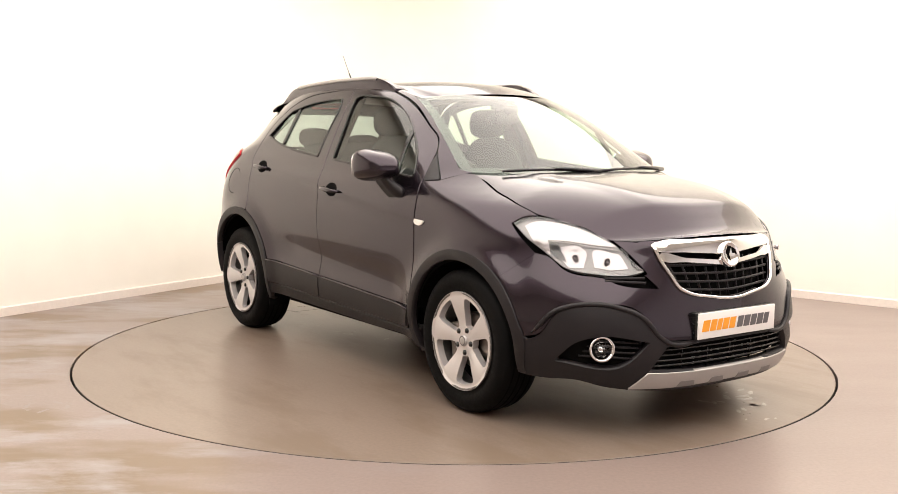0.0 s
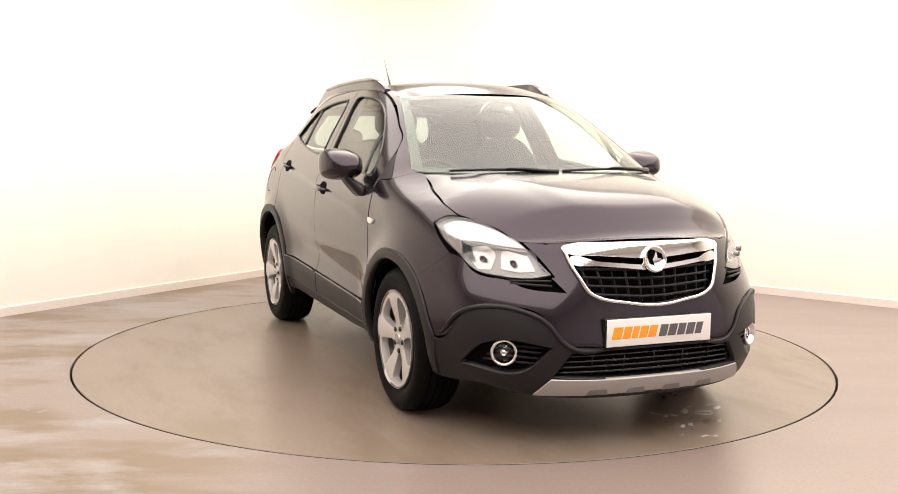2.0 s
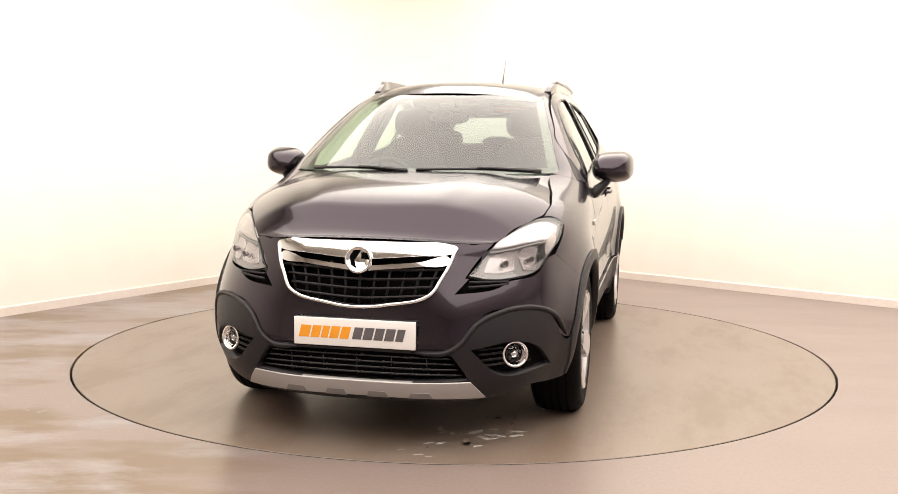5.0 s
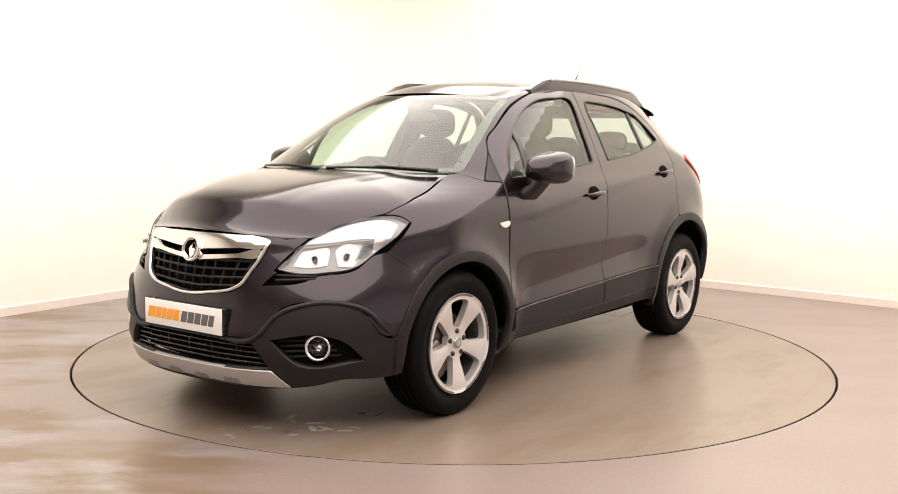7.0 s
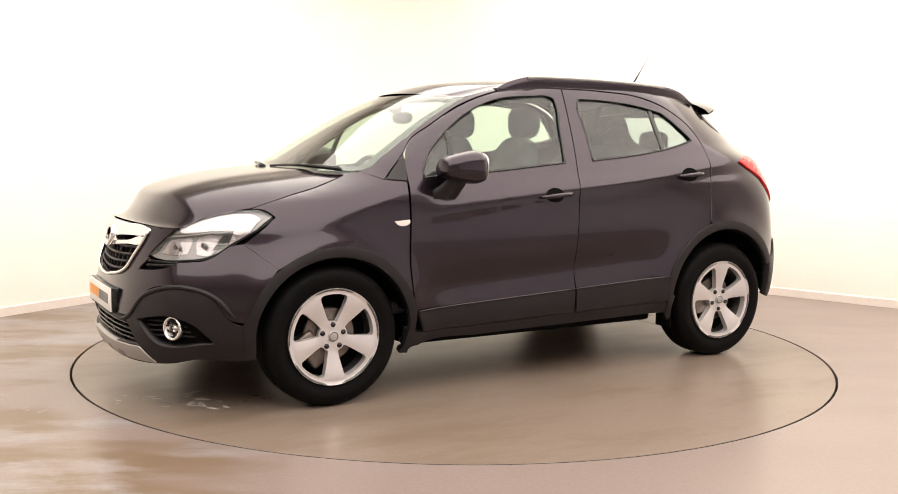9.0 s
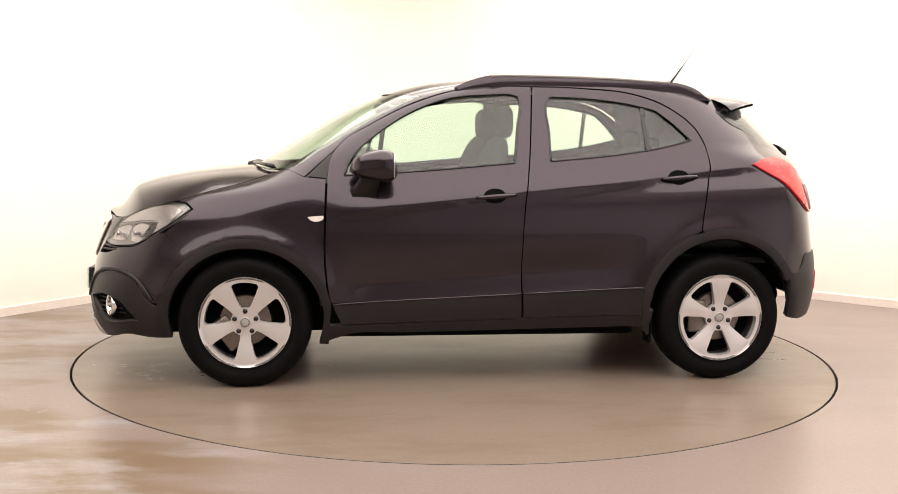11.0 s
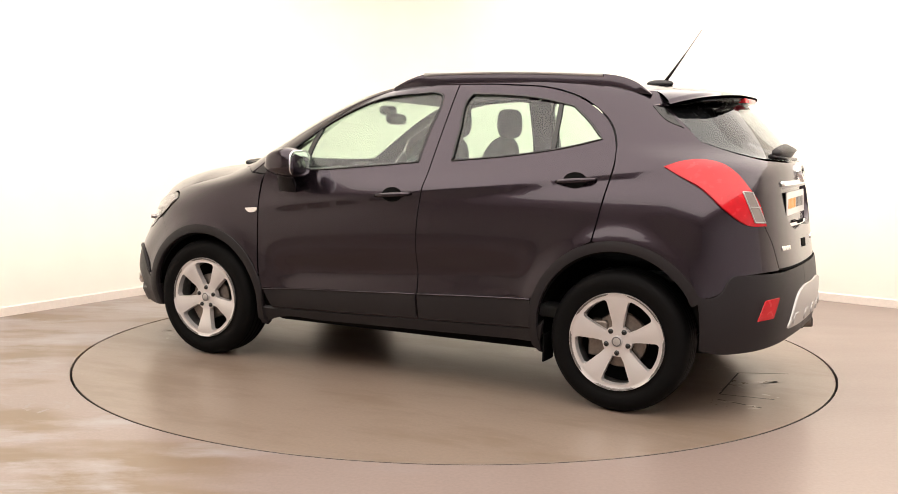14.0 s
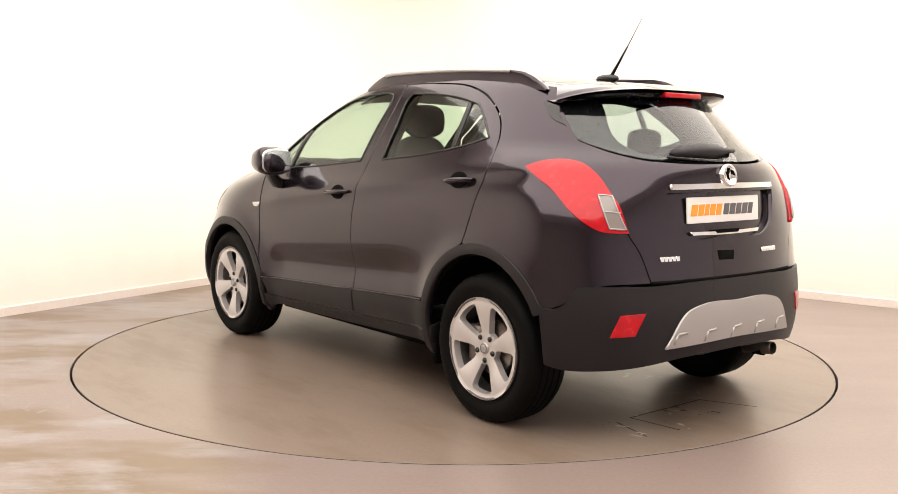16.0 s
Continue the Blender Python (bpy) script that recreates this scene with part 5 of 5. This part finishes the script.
    # rear bumper, one dark grained moulding
    half = ry((0.03, 0.693, 1), (0.25, 0.693), (0.47, 0.686)) + rx((-1.856, 0.688), (-1.785, 0.677), (-1.75, 0.609), (-1.705, 0.587), (-1.66, 0.595, 1), (-1.672, 0.46), (-1.668, 0.345, 1), (-1.74, 0.328), (-1.84, 0.328)) + ry((0.50, 0.347), (0.35, 0.365), (0.03, 0.375, 1))
    rb = panel("rear_bumper", outline(half), on_rear, M_CLAD, CAR, SIDES, h=0.03, off=0.008, gap=0.0, depth=0.04, label="grained dark grey plastic rear bumper")
    mid = [(0.16, 0.693, 1), (0.16, 0.372, 1), (0.0, 0.375), (-0.16, 0.372, 1), (-0.16, 0.693, 1)]
    panel("bumper_centre", outline(mid), on_tail, M_CLAD, rb[0], (1,), h=0.03, off=0.009, gap=0.0, depth=0.03, aim=Vector((-1, 0, 0)))
    sk = [(0.0, 0.597), (0.25, 0.593), (0.325, 0.573), (0.45, 0.414, 1), (0.25, 0.422), (0.0, 0.428)]
    skid = panel("skid_plate", outline(mirrored(sk)), on_tail, M_SILVER, CAR, (1,), off=0.020, depth=0.02, aim=Vector((-1, 0, 0)), label="silver painted rear skid plate")[0]
    for y in (-0.36, -0.18, 0.0, 0.18, 0.36):
        for a, b in (((y + 0.05, 0.432), (y + 0.035, 0.475)), ((y + 0.035, 0.475), (y - 0.02, 0.481))):
            p = [Vector((tail_x(v[0], v[1]) - 0.022, v[0], v[1])) for v in (a, b)]
            bm = bmesh.new()
            tube(bm, p, 0.005, 6)
            part("rib", bm, M_SILVER, skid)
    refl = ry((0.69, 0.474, 1), (0.652, 0.571, 1), (0.544, 0.577, 1), (0.59, 0.479, 1))
    panel("reflector", outline(refl), on_rear, M_RED, rb, SIDES, off=0.013, depth=0.008, label="red rear reflector")
    bm = bmesh.new()
    lathe(bm, [(0.0285, 0.0), (0.031, 0.005), (0.031, 0.16), (0.027, 0.16), (0.027, 0.01)], 24, "x")
    ex = part("exhaust_pipe", bm, M_BRAKE, CAR)
    ex.matrix_basis = pose(-2.0, -0.34, 0.325, 0, 6, 0)
    bm = bmesh.new()
    tube(bm, [(-1.95, -0.34, 0.31), (-1.7, -0.36, 0.3), (-1.45, -0.3, 0.26)], 0.03, 12)
    box(bm, -1.86, -1.55, -0.2, 0.35, 0.34, 0.44, 0.04)
    part("silencer", bm, M_VOID, CAR)


def superbox(bm, c, r, n=3.0, nu=24, nv=14, mod=None):
    """A rounded block."""
    rows = []
    sg = lambda v, e: math.copysign(abs(v) ** e, v)
    for j in range(nv + 1):
        b = -math.pi / 2 + math.pi * j / nv
        row = []
        for i in range(nu):
            a = 2 * math.pi * i / nu
            p = Vector((sg(math.cos(b), 2 / n) * sg(math.cos(a), 2 / n), sg(math.cos(b), 2 / n) * sg(math.sin(a), 2 / n), sg(math.sin(b), 2 / n)))
            if mod:
                p = mod(p)
            row.append(bm.verts.new((c[0] + p.x * r[0], c[1] + p.y * r[1], c[2] + p.z * r[2])))
        rows.append(row)
    for a, b in zip(rows, rows[1:]):
        for i in range(nu):
            bm.faces.new((a[i], a[(i + 1) % nu], b[(i + 1) % nu], b[i]))
    bmesh.ops.remove_doubles(bm, verts=[v for r_ in (rows[0], rows[-1]) for v in r_], dist=1e-4)
    bmesh.ops.recalc_face_normals(bm, faces=bm.faces[:])


def build_mirrors():
    for s in SIDES:
        thing = new("wing_mirror")
        thing.parent = CAR
        tagged(thing, "dark wing mirror on a short arm")

        def shape(p):
            f = smooth(-1, 1, p.x)
            return Vector((p.x * (1 - 0.12 * p.z) - 0.12 * p.y, p.y * (1 - 0.22 * f), p.z * (1 - 0.32 * f) + 0.08 * p.y * (1 if p.z > 0 else 0.2)))
        bm = bmesh.new()
        superbox(bm, (0.622, 0.937, 1.160), (0.114, 0.120, 0.092), 2.9, 32, 18, shape)
        for v in bm.verts:
            v.co.y *= s
        if s < 0:
            bmesh.ops.reverse_faces(bm, faces=bm.faces[:])
        part("shell", bm, M_PAINT, thing)
        bm = bmesh.new()
        rows = []
        for k in range(7):
            t = k / 6
            y = lerp(0.845, 0.935, t)
            zc = lerp(1.022, 1.112, t ** 1.3)
            x0, x1 = lerp(0.615, 0.585, t), lerp(0.735, 0.675, t)
            hh = lerp(0.040, 0.026, t)
            rows.append([bm.verts.new((x, s * y, z)) for x, z in ((x0, zc - hh), (x1, zc - hh * 0.8), (x1 + 0.004, zc + hh * 0.4), (lerp(x0, x1, 0.7), zc + hh), (x0, zc + hh * 0.6))])
        for a, b in zip(rows, rows[1:]):
            for i in range(5):
                bm.faces.new((a[i], a[(i + 1) % 5], b[(i + 1) % 5], b[i]))
        bm.faces.new(rows[0])
        bm.faces.new(rows[-1])
        bmesh.ops.recalc_face_normals(bm, faces=bm.faces[:])
        part("arm", bm, M_CLAD, thing)
        bm = bmesh.new()
        superbox(bm, (0.521, 0.939, 1.160), (0.006, 0.099, 0.072), 3.2, 28, 8)
        for v in bm.verts:
            v.co.y *= s
        part("mirror_glass", bm, M_MIRROR, thing)


def build_wheels():
    n_sp = 5

    wheel = new("wheel")
    wheel.parent = CAR
    tagged(wheel, "silver five-spoke alloy wheel with a black tyre")
    bm = bmesh.new()
    lathe(bm, [(0.226, 0.0), (0.237, 0.006), (0.245, 0.004), (0.262, 0.012), (0.29, 0.018), (0.315, 0.014), (0.333, 0.0), (0.342, -0.018), (0.3455, -0.05), (0.3465, -0.1), (0.3455, -0.15), (0.342, -0.182), (0.333, -0.2), (0.29, -0.218), (0.237, -0.206), (0.226, -0.2)], 72)
    part("tyre", bm, M_RUBBER, wheel)
    for y in (-0.045, -0.083, -0.117, -0.155):
        bm = bmesh.new()
        lathe(bm, [(0.3466, y - 0.005), (0.3472, y), (0.3466, y + 0.005)], 64)
        part("tread_groove", bm, M_VOID, wheel)
    # rim face: rings of points, with five windows left open between the spokes
    half_w = spline((0.03, 0.014), (0.07, 0.0225), (0.14, 0.038), (0.2, 0.053), (0.24, 0.062))
    radii = [0.024, 0.05, 0.07, 0.0745, 0.08, 0.10, 0.13, 0.16, 0.185, 0.198, 0.205, 0.2085, 0.215, 0.222, 0.230, 0.236]
    open_from, open_to = 3, 11
    crown = lambda c: 0.004 * math.cos(c * math.pi / 2)
    bm = bmesh.new()
    rings = []
    for j, r in enumerate(radii):
        rr = min(max(r, 0.0745), 0.2085)
        ha = math.asin(half_w(rr) / rr)
        # window corners are rounded
        ease = 0.05 * (max(0.0, 1 - abs(r - 0.0745) / 0.02) ** 2) + 0.07 * (max(0.0, 1 - abs(r - 0.2085) / 0.014) ** 2)
        ring = []
        for k in range(n_sp):
            a = radians(90 + 72 * k)
            he = ha + ease
            for c in range(-3, 4):
                t = a + he * c / 3
                y = 0.012 - 0.020 * smooth(0.20, 0.05, r) + 0.006 * smooth(0.222, 0.236, r) + (crown(c / 3) - 0.004) * smooth(0.06, 0.1, r)
                ring.append(bm.verts.new((r * math.cos(t), y, r * math.sin(t))))
            for c in range(1, 6):
                t = a + he + (radians(72) - 2 * he) * c / 6
                y = 0.012 - 0.020 * smooth(0.20, 0.05, r) + 0.006 * smooth(0.222, 0.236, r) - 0.004 * smooth(0.06, 0.1, r)
                ring.append(bm.verts.new((r * math.cos(t), y, r * math.sin(t))))
        rings.append(ring)
    for j in range(len(radii) - 1):
        for i in range(12 * n_sp):
            if open_from <= j < open_to and i % 12 >= 6:
                continue
            q = (i + 1) % (12 * n_sp)
            bm.faces.new((rings[j][i], rings[j][q], rings[j + 1][q], rings[j + 1][i]))
    bmesh.ops.delete(bm, geom=[v for v in bm.verts if not v.link_faces], context="VERTS")
    bmesh.ops.recalc_face_normals(bm, faces=bm.faces[:])
    if sum(f.normal.y for f in bm.faces) < 0:
        bmesh.ops.reverse_faces(bm, faces=bm.faces[:])
    walls = bmesh.ops.extrude_edge_only(bm, edges=[e for e in bm.edges if e.is_boundary])
    for v in walls["geom"]:
        if isinstance(v, bmesh.types.BMVert):
            v.co.y -= 0.034
            v.co.x *= 0.985
            v.co.z *= 0.985
    part("rim", bm, M_ALLOY, wheel, angle=35)
    bm = bmesh.new()
    lathe(bm, [(0.2375, 0.006), (0.238, 0.012), (0.233, 0.015), (0.226, 0.010), (0.222, -0.02), (0.212, -0.05), (0.208, -0.12), (0.222, -0.19)], 64)
    part("rim_barrel", bm, M_BARREL, wheel)
    bm = bmesh.new()
    lathe(bm, [(0.13, -0.055), (0.135, -0.06), (0.135, -0.08), (0.06, -0.08)], 40)
    lathe(bm, [(0.0001, -0.05), (0.13, -0.055)], 40)
    part("brake_disc", bm, M_BRAKE, wheel)
    bm = bmesh.new()
    box(bm, 0.06, 0.16, -0.11, -0.04, -0.09, 0.09, 0.015)
    part("brake_caliper", bm, M_BRAKE, wheel)
    bm = bmesh.new()
    lathe(bm, [(0.0001, -0.1), (0.21, -0.1)], 40)
    part("backing_plate", bm, M_VOID, wheel)
    bm = bmesh.new()
    lathe(bm, [(0.0001, 0.002), (0.022, 0.003), (0.026, 0.0), (0.028, -0.02)], 28)
    part("hub_cap", bm, M_SILVER, wheel)
    bm = bmesh.new()
    lathe(bm, [(0.017, 0.0022), (0.021, 0.004), (0.0235, 0.0026)], 28)
    part("cap_ring", bm, M_GREY, wheel)
    for k in range(5):
        a = radians(90 + 36 + 72 * k)
        bm = bmesh.new()
        lathe(bm, [(0.0001, -0.001), (0.0105, -0.001), (0.013, -0.006), (0.013, -0.03)], 12)
        for v in bm.verts:
            v.co.x += 0.057 * math.cos(a)
            v.co.z += 0.057 * math.sin(a)
        part("wheel_nut", bm, M_BLACK, wheel)
    wheel.matrix_basis = pose(1.2785, 0.858, 0.345, 0, 0, 0) @ pose(0, 0, 0, 0, 36, 0)
    copy_thing(wheel, pose(-1.2775, 0.858, 0.345))
    copy_thing(wheel, pose(1.2785, -0.858, 0.345, 0, 0, 180) @ pose(0, 0, 0, 0, 10, 0))
    copy_thing(wheel, pose(-1.2775, -0.858, 0.345, 0, 0, 180) @ pose(0, 0, 0, 0, 20, 0))


def build_top():
    # roof rails
    zt = spline((0.16, 1.585), (0.08, 1.621), (-0.04, 1.652), (-0.2, 1.658), (-0.6, 1.655), (-1.05, 1.635), (-1.15, 1.622), (-1.235, 1.590), (-1.31, 1.535))
    for s in SIDES:
        bm = bmesh.new()
        rows = []
        for k in range(41):
            x = lerp(0.16, -1.31, k / 40)
            yo = 0.552 - 0.02 * smooth(-0.7, -1.27, x) - 0.012 * smooth(-0.05, 0.16, x)
            foot = max(smooth(-0.10, 0.02, x), smooth(-1.0, -1.12, x))
            zb = ROOF_E(x) - 0.02
            zb = min(zb, zt(x) - 0.004)
            w = lerp(0.03, 0.042, foot)
            rows.append([bm.verts.new((x, s * y, z)) for y, z in ((yo, zb), (yo + 0.001, lerp(zb, zt(x), 0.75)), (yo - 0.006, zt(x)), (yo - w + 0.006, zt(x)), (yo - w, lerp(zb, zt(x), 0.75)), (yo - w, zb))])
        for a, b in zip(rows, rows[1:]):
            for i in range(6):
                bm.faces.new((a[i], a[(i + 1) % 6], b[(i + 1) % 6], b[i]))
        bm.faces.new(rows[0])
        bm.faces.new(rows[-1])
        bmesh.ops.recalc_face_normals(bm, faces=bm.faces[:])
        rail = part("roof_rail", bm, M_PAINT, CAR, angle=40)
        bm = bmesh.new()
        tube(bm, [(x, s * (0.549 - 0.02 * smooth(-0.7, -1.27, x)), zt(x) - 0.004) for x in [lerp(-0.04, -1.06, k / 16) for k in range(17)]], 0.011, 8)
        part("rail_inlay", bm, M_SILVER, rail, "silver strip along the rail")
    # aerial
    bm = bmesh.new()
    superbox(bm, (-1.20, 0, 1.612), (0.075, 0.022, 0.022), 2.3, 20, 10, lambda p: Vector((p.x, p.y * (1 - 0.4 * (p.x > 0) * p.x), p.z)))
    a = part("aerial_base", bm, M_BLACK, CAR)
    bm = bmesh.new()
    tube(bm, [(-1.225, 0, 1.62), (-1.28, 0, 1.695), (-1.33, 0, 1.765)], [0.010, 0.007, 0.0045], 8)
    part("aerial_foot", bm, M_BLACK, a)
    bm = bmesh.new()
    tube(bm, [(-1.33, 0, 1.765), (-1.418, 0, 1.895)], [0.003, 0.002], 6)
    part("aerial_rod", bm, M_GREY, a)
    # front wipers
    for y0, y1, z0, z1 in ((0.62, 0.02, 1.135, 1.142), (-0.02, -0.55, 1.132, 1.14)):
        bm = bmesh.new()
        pts = []
        for k in range(7):
            t = k / 6
            y, z = lerp(y0, y1, t), lerp(z0, z1, t) + 0.012 * math.sin(math.pi * t)
            pts.append((screen_x(y, z) + 0.02, y, z + 0.005))
        tube(bm, pts, 0.007, 8)
        tube(bm, [(p[0] + 0.012, p[1], p[2] + 0.006) for p in pts[:4]], [0.012, 0.010, 0.008, 0.006], 8)
        part("wiper", bm, M_BLACK, CAR)
    # mud flaps and jacking lug
    for s in SIDES:
        bm = bmesh.new()
        box(bm, -0.90, -0.89, s * 0.72, s * 0.845, 0.20, 0.34, 0.003)
        part("mud_flap", bm, M_VOID, CAR)
    bm = bmesh.new()
    tube(bm, [(-0.32, 0.5, 0.26), (-0.34, 0.5, 0.2)], [0.02, 0.012], 8)
    part("exhaust_bracket", bm, M_VOID, CAR)


def build_cabin():
    def seat(x, y, rear=False):
        bm = bmesh.new()
        superbox(bm, (x + 0.28, y, 0.72), (0.27, 0.25, 0.09), 3, 24, 12)
        part("seat_cushion", bm, M_FABRIC, CAR)
        bm = bmesh.new()
        superbox(bm, (0, 0, 0), (0.075, 0.24, 0.33), 3, 28, 16, lambda p: Vector((p.x, p.y * (1 - 0.16 * max(0, p.z)), p.z)))
        bmesh.ops.transform(bm, matrix=pose(x - 0.05, y, 1.0, 0, -17, 0), verts=bm.verts[:])
        b = part("seat_back", bm, M_FABRIC, CAR)
        bm = bmesh.new()
        superbox(bm, (x - 0.165, y, 1.40), (0.048, 0.135, 0.092), 3, 24, 12)
        part("headrest", bm, M_FABRIC, b)
        for d in (-0.05, 0.05):
            bm = bmesh.new()
            tube(bm, [(x - 0.145, y + d, 1.26), (x - 0.16, y + d, 1.36)], 0.006, 6)
            part("headrest_post", bm, M_CHROME, b)
    seat(0.02, 0.36)
    seat(0.02, -0.36)
    bm = bmesh.new()
    superbox(bm, (-0.72, 0, 0.74), (0.27, 0.64, 0.1), 4, 32, 12)
    part("rear_seat", bm, M_FABRIC, CAR)
    bm = bmesh.new()
    superbox(bm, (0, 0, 0), (0.07, 0.62, 0.30), 4, 32, 14)
    bmesh.ops.transform(bm, matrix=pose(-1.03, 0, 0.98, 0, -17, 0), verts=bm.verts[:])
    rb = part("rear_backrest", bm, M_FABRIC, CAR)
    for y in (-0.38, 0, 0.38):
        bm = bmesh.new()
        superbox(bm, (-1.13, y, 1.30 if y else 1.26), (0.042, 0.12, 0.065), 3, 20, 10)
        part("rear_headrest", bm, M_FABRIC, rb)
    bm = bmesh.new()
    superbox(bm, (0.93, 0, 0.93), (0.24, 0.70, 0.185), 3.4, 36, 14, lambda p: Vector((p.x, p.y, p.z * (1 - 0.12 * max(0, p.x)))))
    superbox(bm, (0.80, -0.36, 1.08), (0.12, 0.17, 0.05), 2.5, 24, 10)
    part("dashboard", bm, M_DASH, CAR)
    bm = bmesh.new()
    ring = []
    for i in range(28):
        a = 2 * math.pi * i / 28
        ring.append(Vector((0, 0.18 * math.cos(a), 0.18 * math.sin(a))))
    tube(bm, ring + ring[:1], 0.015, 8, False)
    for a in (0, 180, 270):
        tube(bm, [(0, 0.02 * math.cos(radians(a)), 0.02 * math.sin(radians(a))), (0, 0.17 * math.cos(radians(a)), 0.17 * math.sin(radians(a)))], 0.014, 8)
    superbox(bm, (0.01, 0, 0), (0.03, 0.06, 0.05), 2.5, 16, 8)
    bmesh.ops.transform(bm, matrix=pose(0.58, -0.36, 1.02, 0, -24, 0), verts=bm.verts[:])
    part("steering_wheel", bm, M_DASH, CAR)
    bm = bmesh.new()
    superbox(bm, (0.47, 0.0, 1.42), (0.02, 0.115, 0.034), 3, 24, 10)
    tube(bm, [(0.48, 0, 1.43), (0.56, 0, 1.475)], 0.012, 8)
    superbox(bm, (0.53, 0.0, 1.475), (0.05, 0.05, 0.03), 3, 16, 8)
    part("inside_mirror", bm, M_BLACK, CAR)
    bm = bmesh.new()
    box(bm, -1.75, -1.12, -0.66, 0.66, 0.62, 0.66, 0.01)
    part("boot_floor", bm, M_DASH, CAR)
    bm = bmesh.new()
    box(bm, -1.2, 0.9, -0.72, 0.72, 0.40, 0.46, 0.02)
    part("cabin_floor", bm, M_DASH, CAR)
    # inner side of the rear pillars
    for s in SIDES:
        grid_sheet("pillar_trim", lambda u, v: Vector((lerp(lerp(-1.22, -1.55, u), lerp(-1.06, -1.36, u), v), s * (side_y(lerp(lerp(-1.22, -1.55, u), lerp(-1.06, -1.36, u), v), lerp(1.0, 1.53, v)) - 0.045), lerp(1.0, 1.53, v))), 6, 10, M_DASH, CAR, 0.008, aim=(0, -s, 0))


build_shell()
build_doors()
build_arches()
build_front()
build_headlamps()
build_rear()
build_mirrors()
build_wheels()
build_top()
build_cabin()


# ---- what moves: the turntable turns with the car on it ----
CAR_OFF = (-0.0734, 0.0473)


def motions():
    first = [(0.0, -54.36), (0.3, -54.6), (0.5, -55.1), (0.75, -56.05), (1.0, -57.4), (1.25, -59.1), (1.5, -61.3), (1.75, -63.95), (2.0, -66.8), (2.5, -72.65), (3.0, -78.7), (3.5, -84.6), (4.0, -90.6), (4.5, -96.5)]
    rest = [(5.5, -108.35), (6.5, -120.2), (7.0, -126.1), (7.5, -131.95), (8.0, -137.8), (8.5, -143.7), (9.0, -149.5), (10.0, -161.1), (11.0, -172.6), (11.5, -178.4), (12.0, -184.15), (12.5, -189.9), (13.0, -195.7), (13.5, -201.55), (14.0, -207.5), (14.5, -213.45), (15.0, -219.4), (15.5, -225.3), (16.0, -231.25)]
    table, car = [], []
    for t, a in first + rest:
        c, s = math.cos(radians(a)), math.sin(radians(a))
        table.append((t, pose(0, 0, 0, 0, 0, a)))
        car.append((t, pose(CAR_OFF[0] * c - CAR_OFF[1] * s, CAR_OFF[0] * s + CAR_OFF[1] * c, 0, 0, 0, a)))
    walk(TURNTABLE, table)
    walk(CAR, car)


motions()
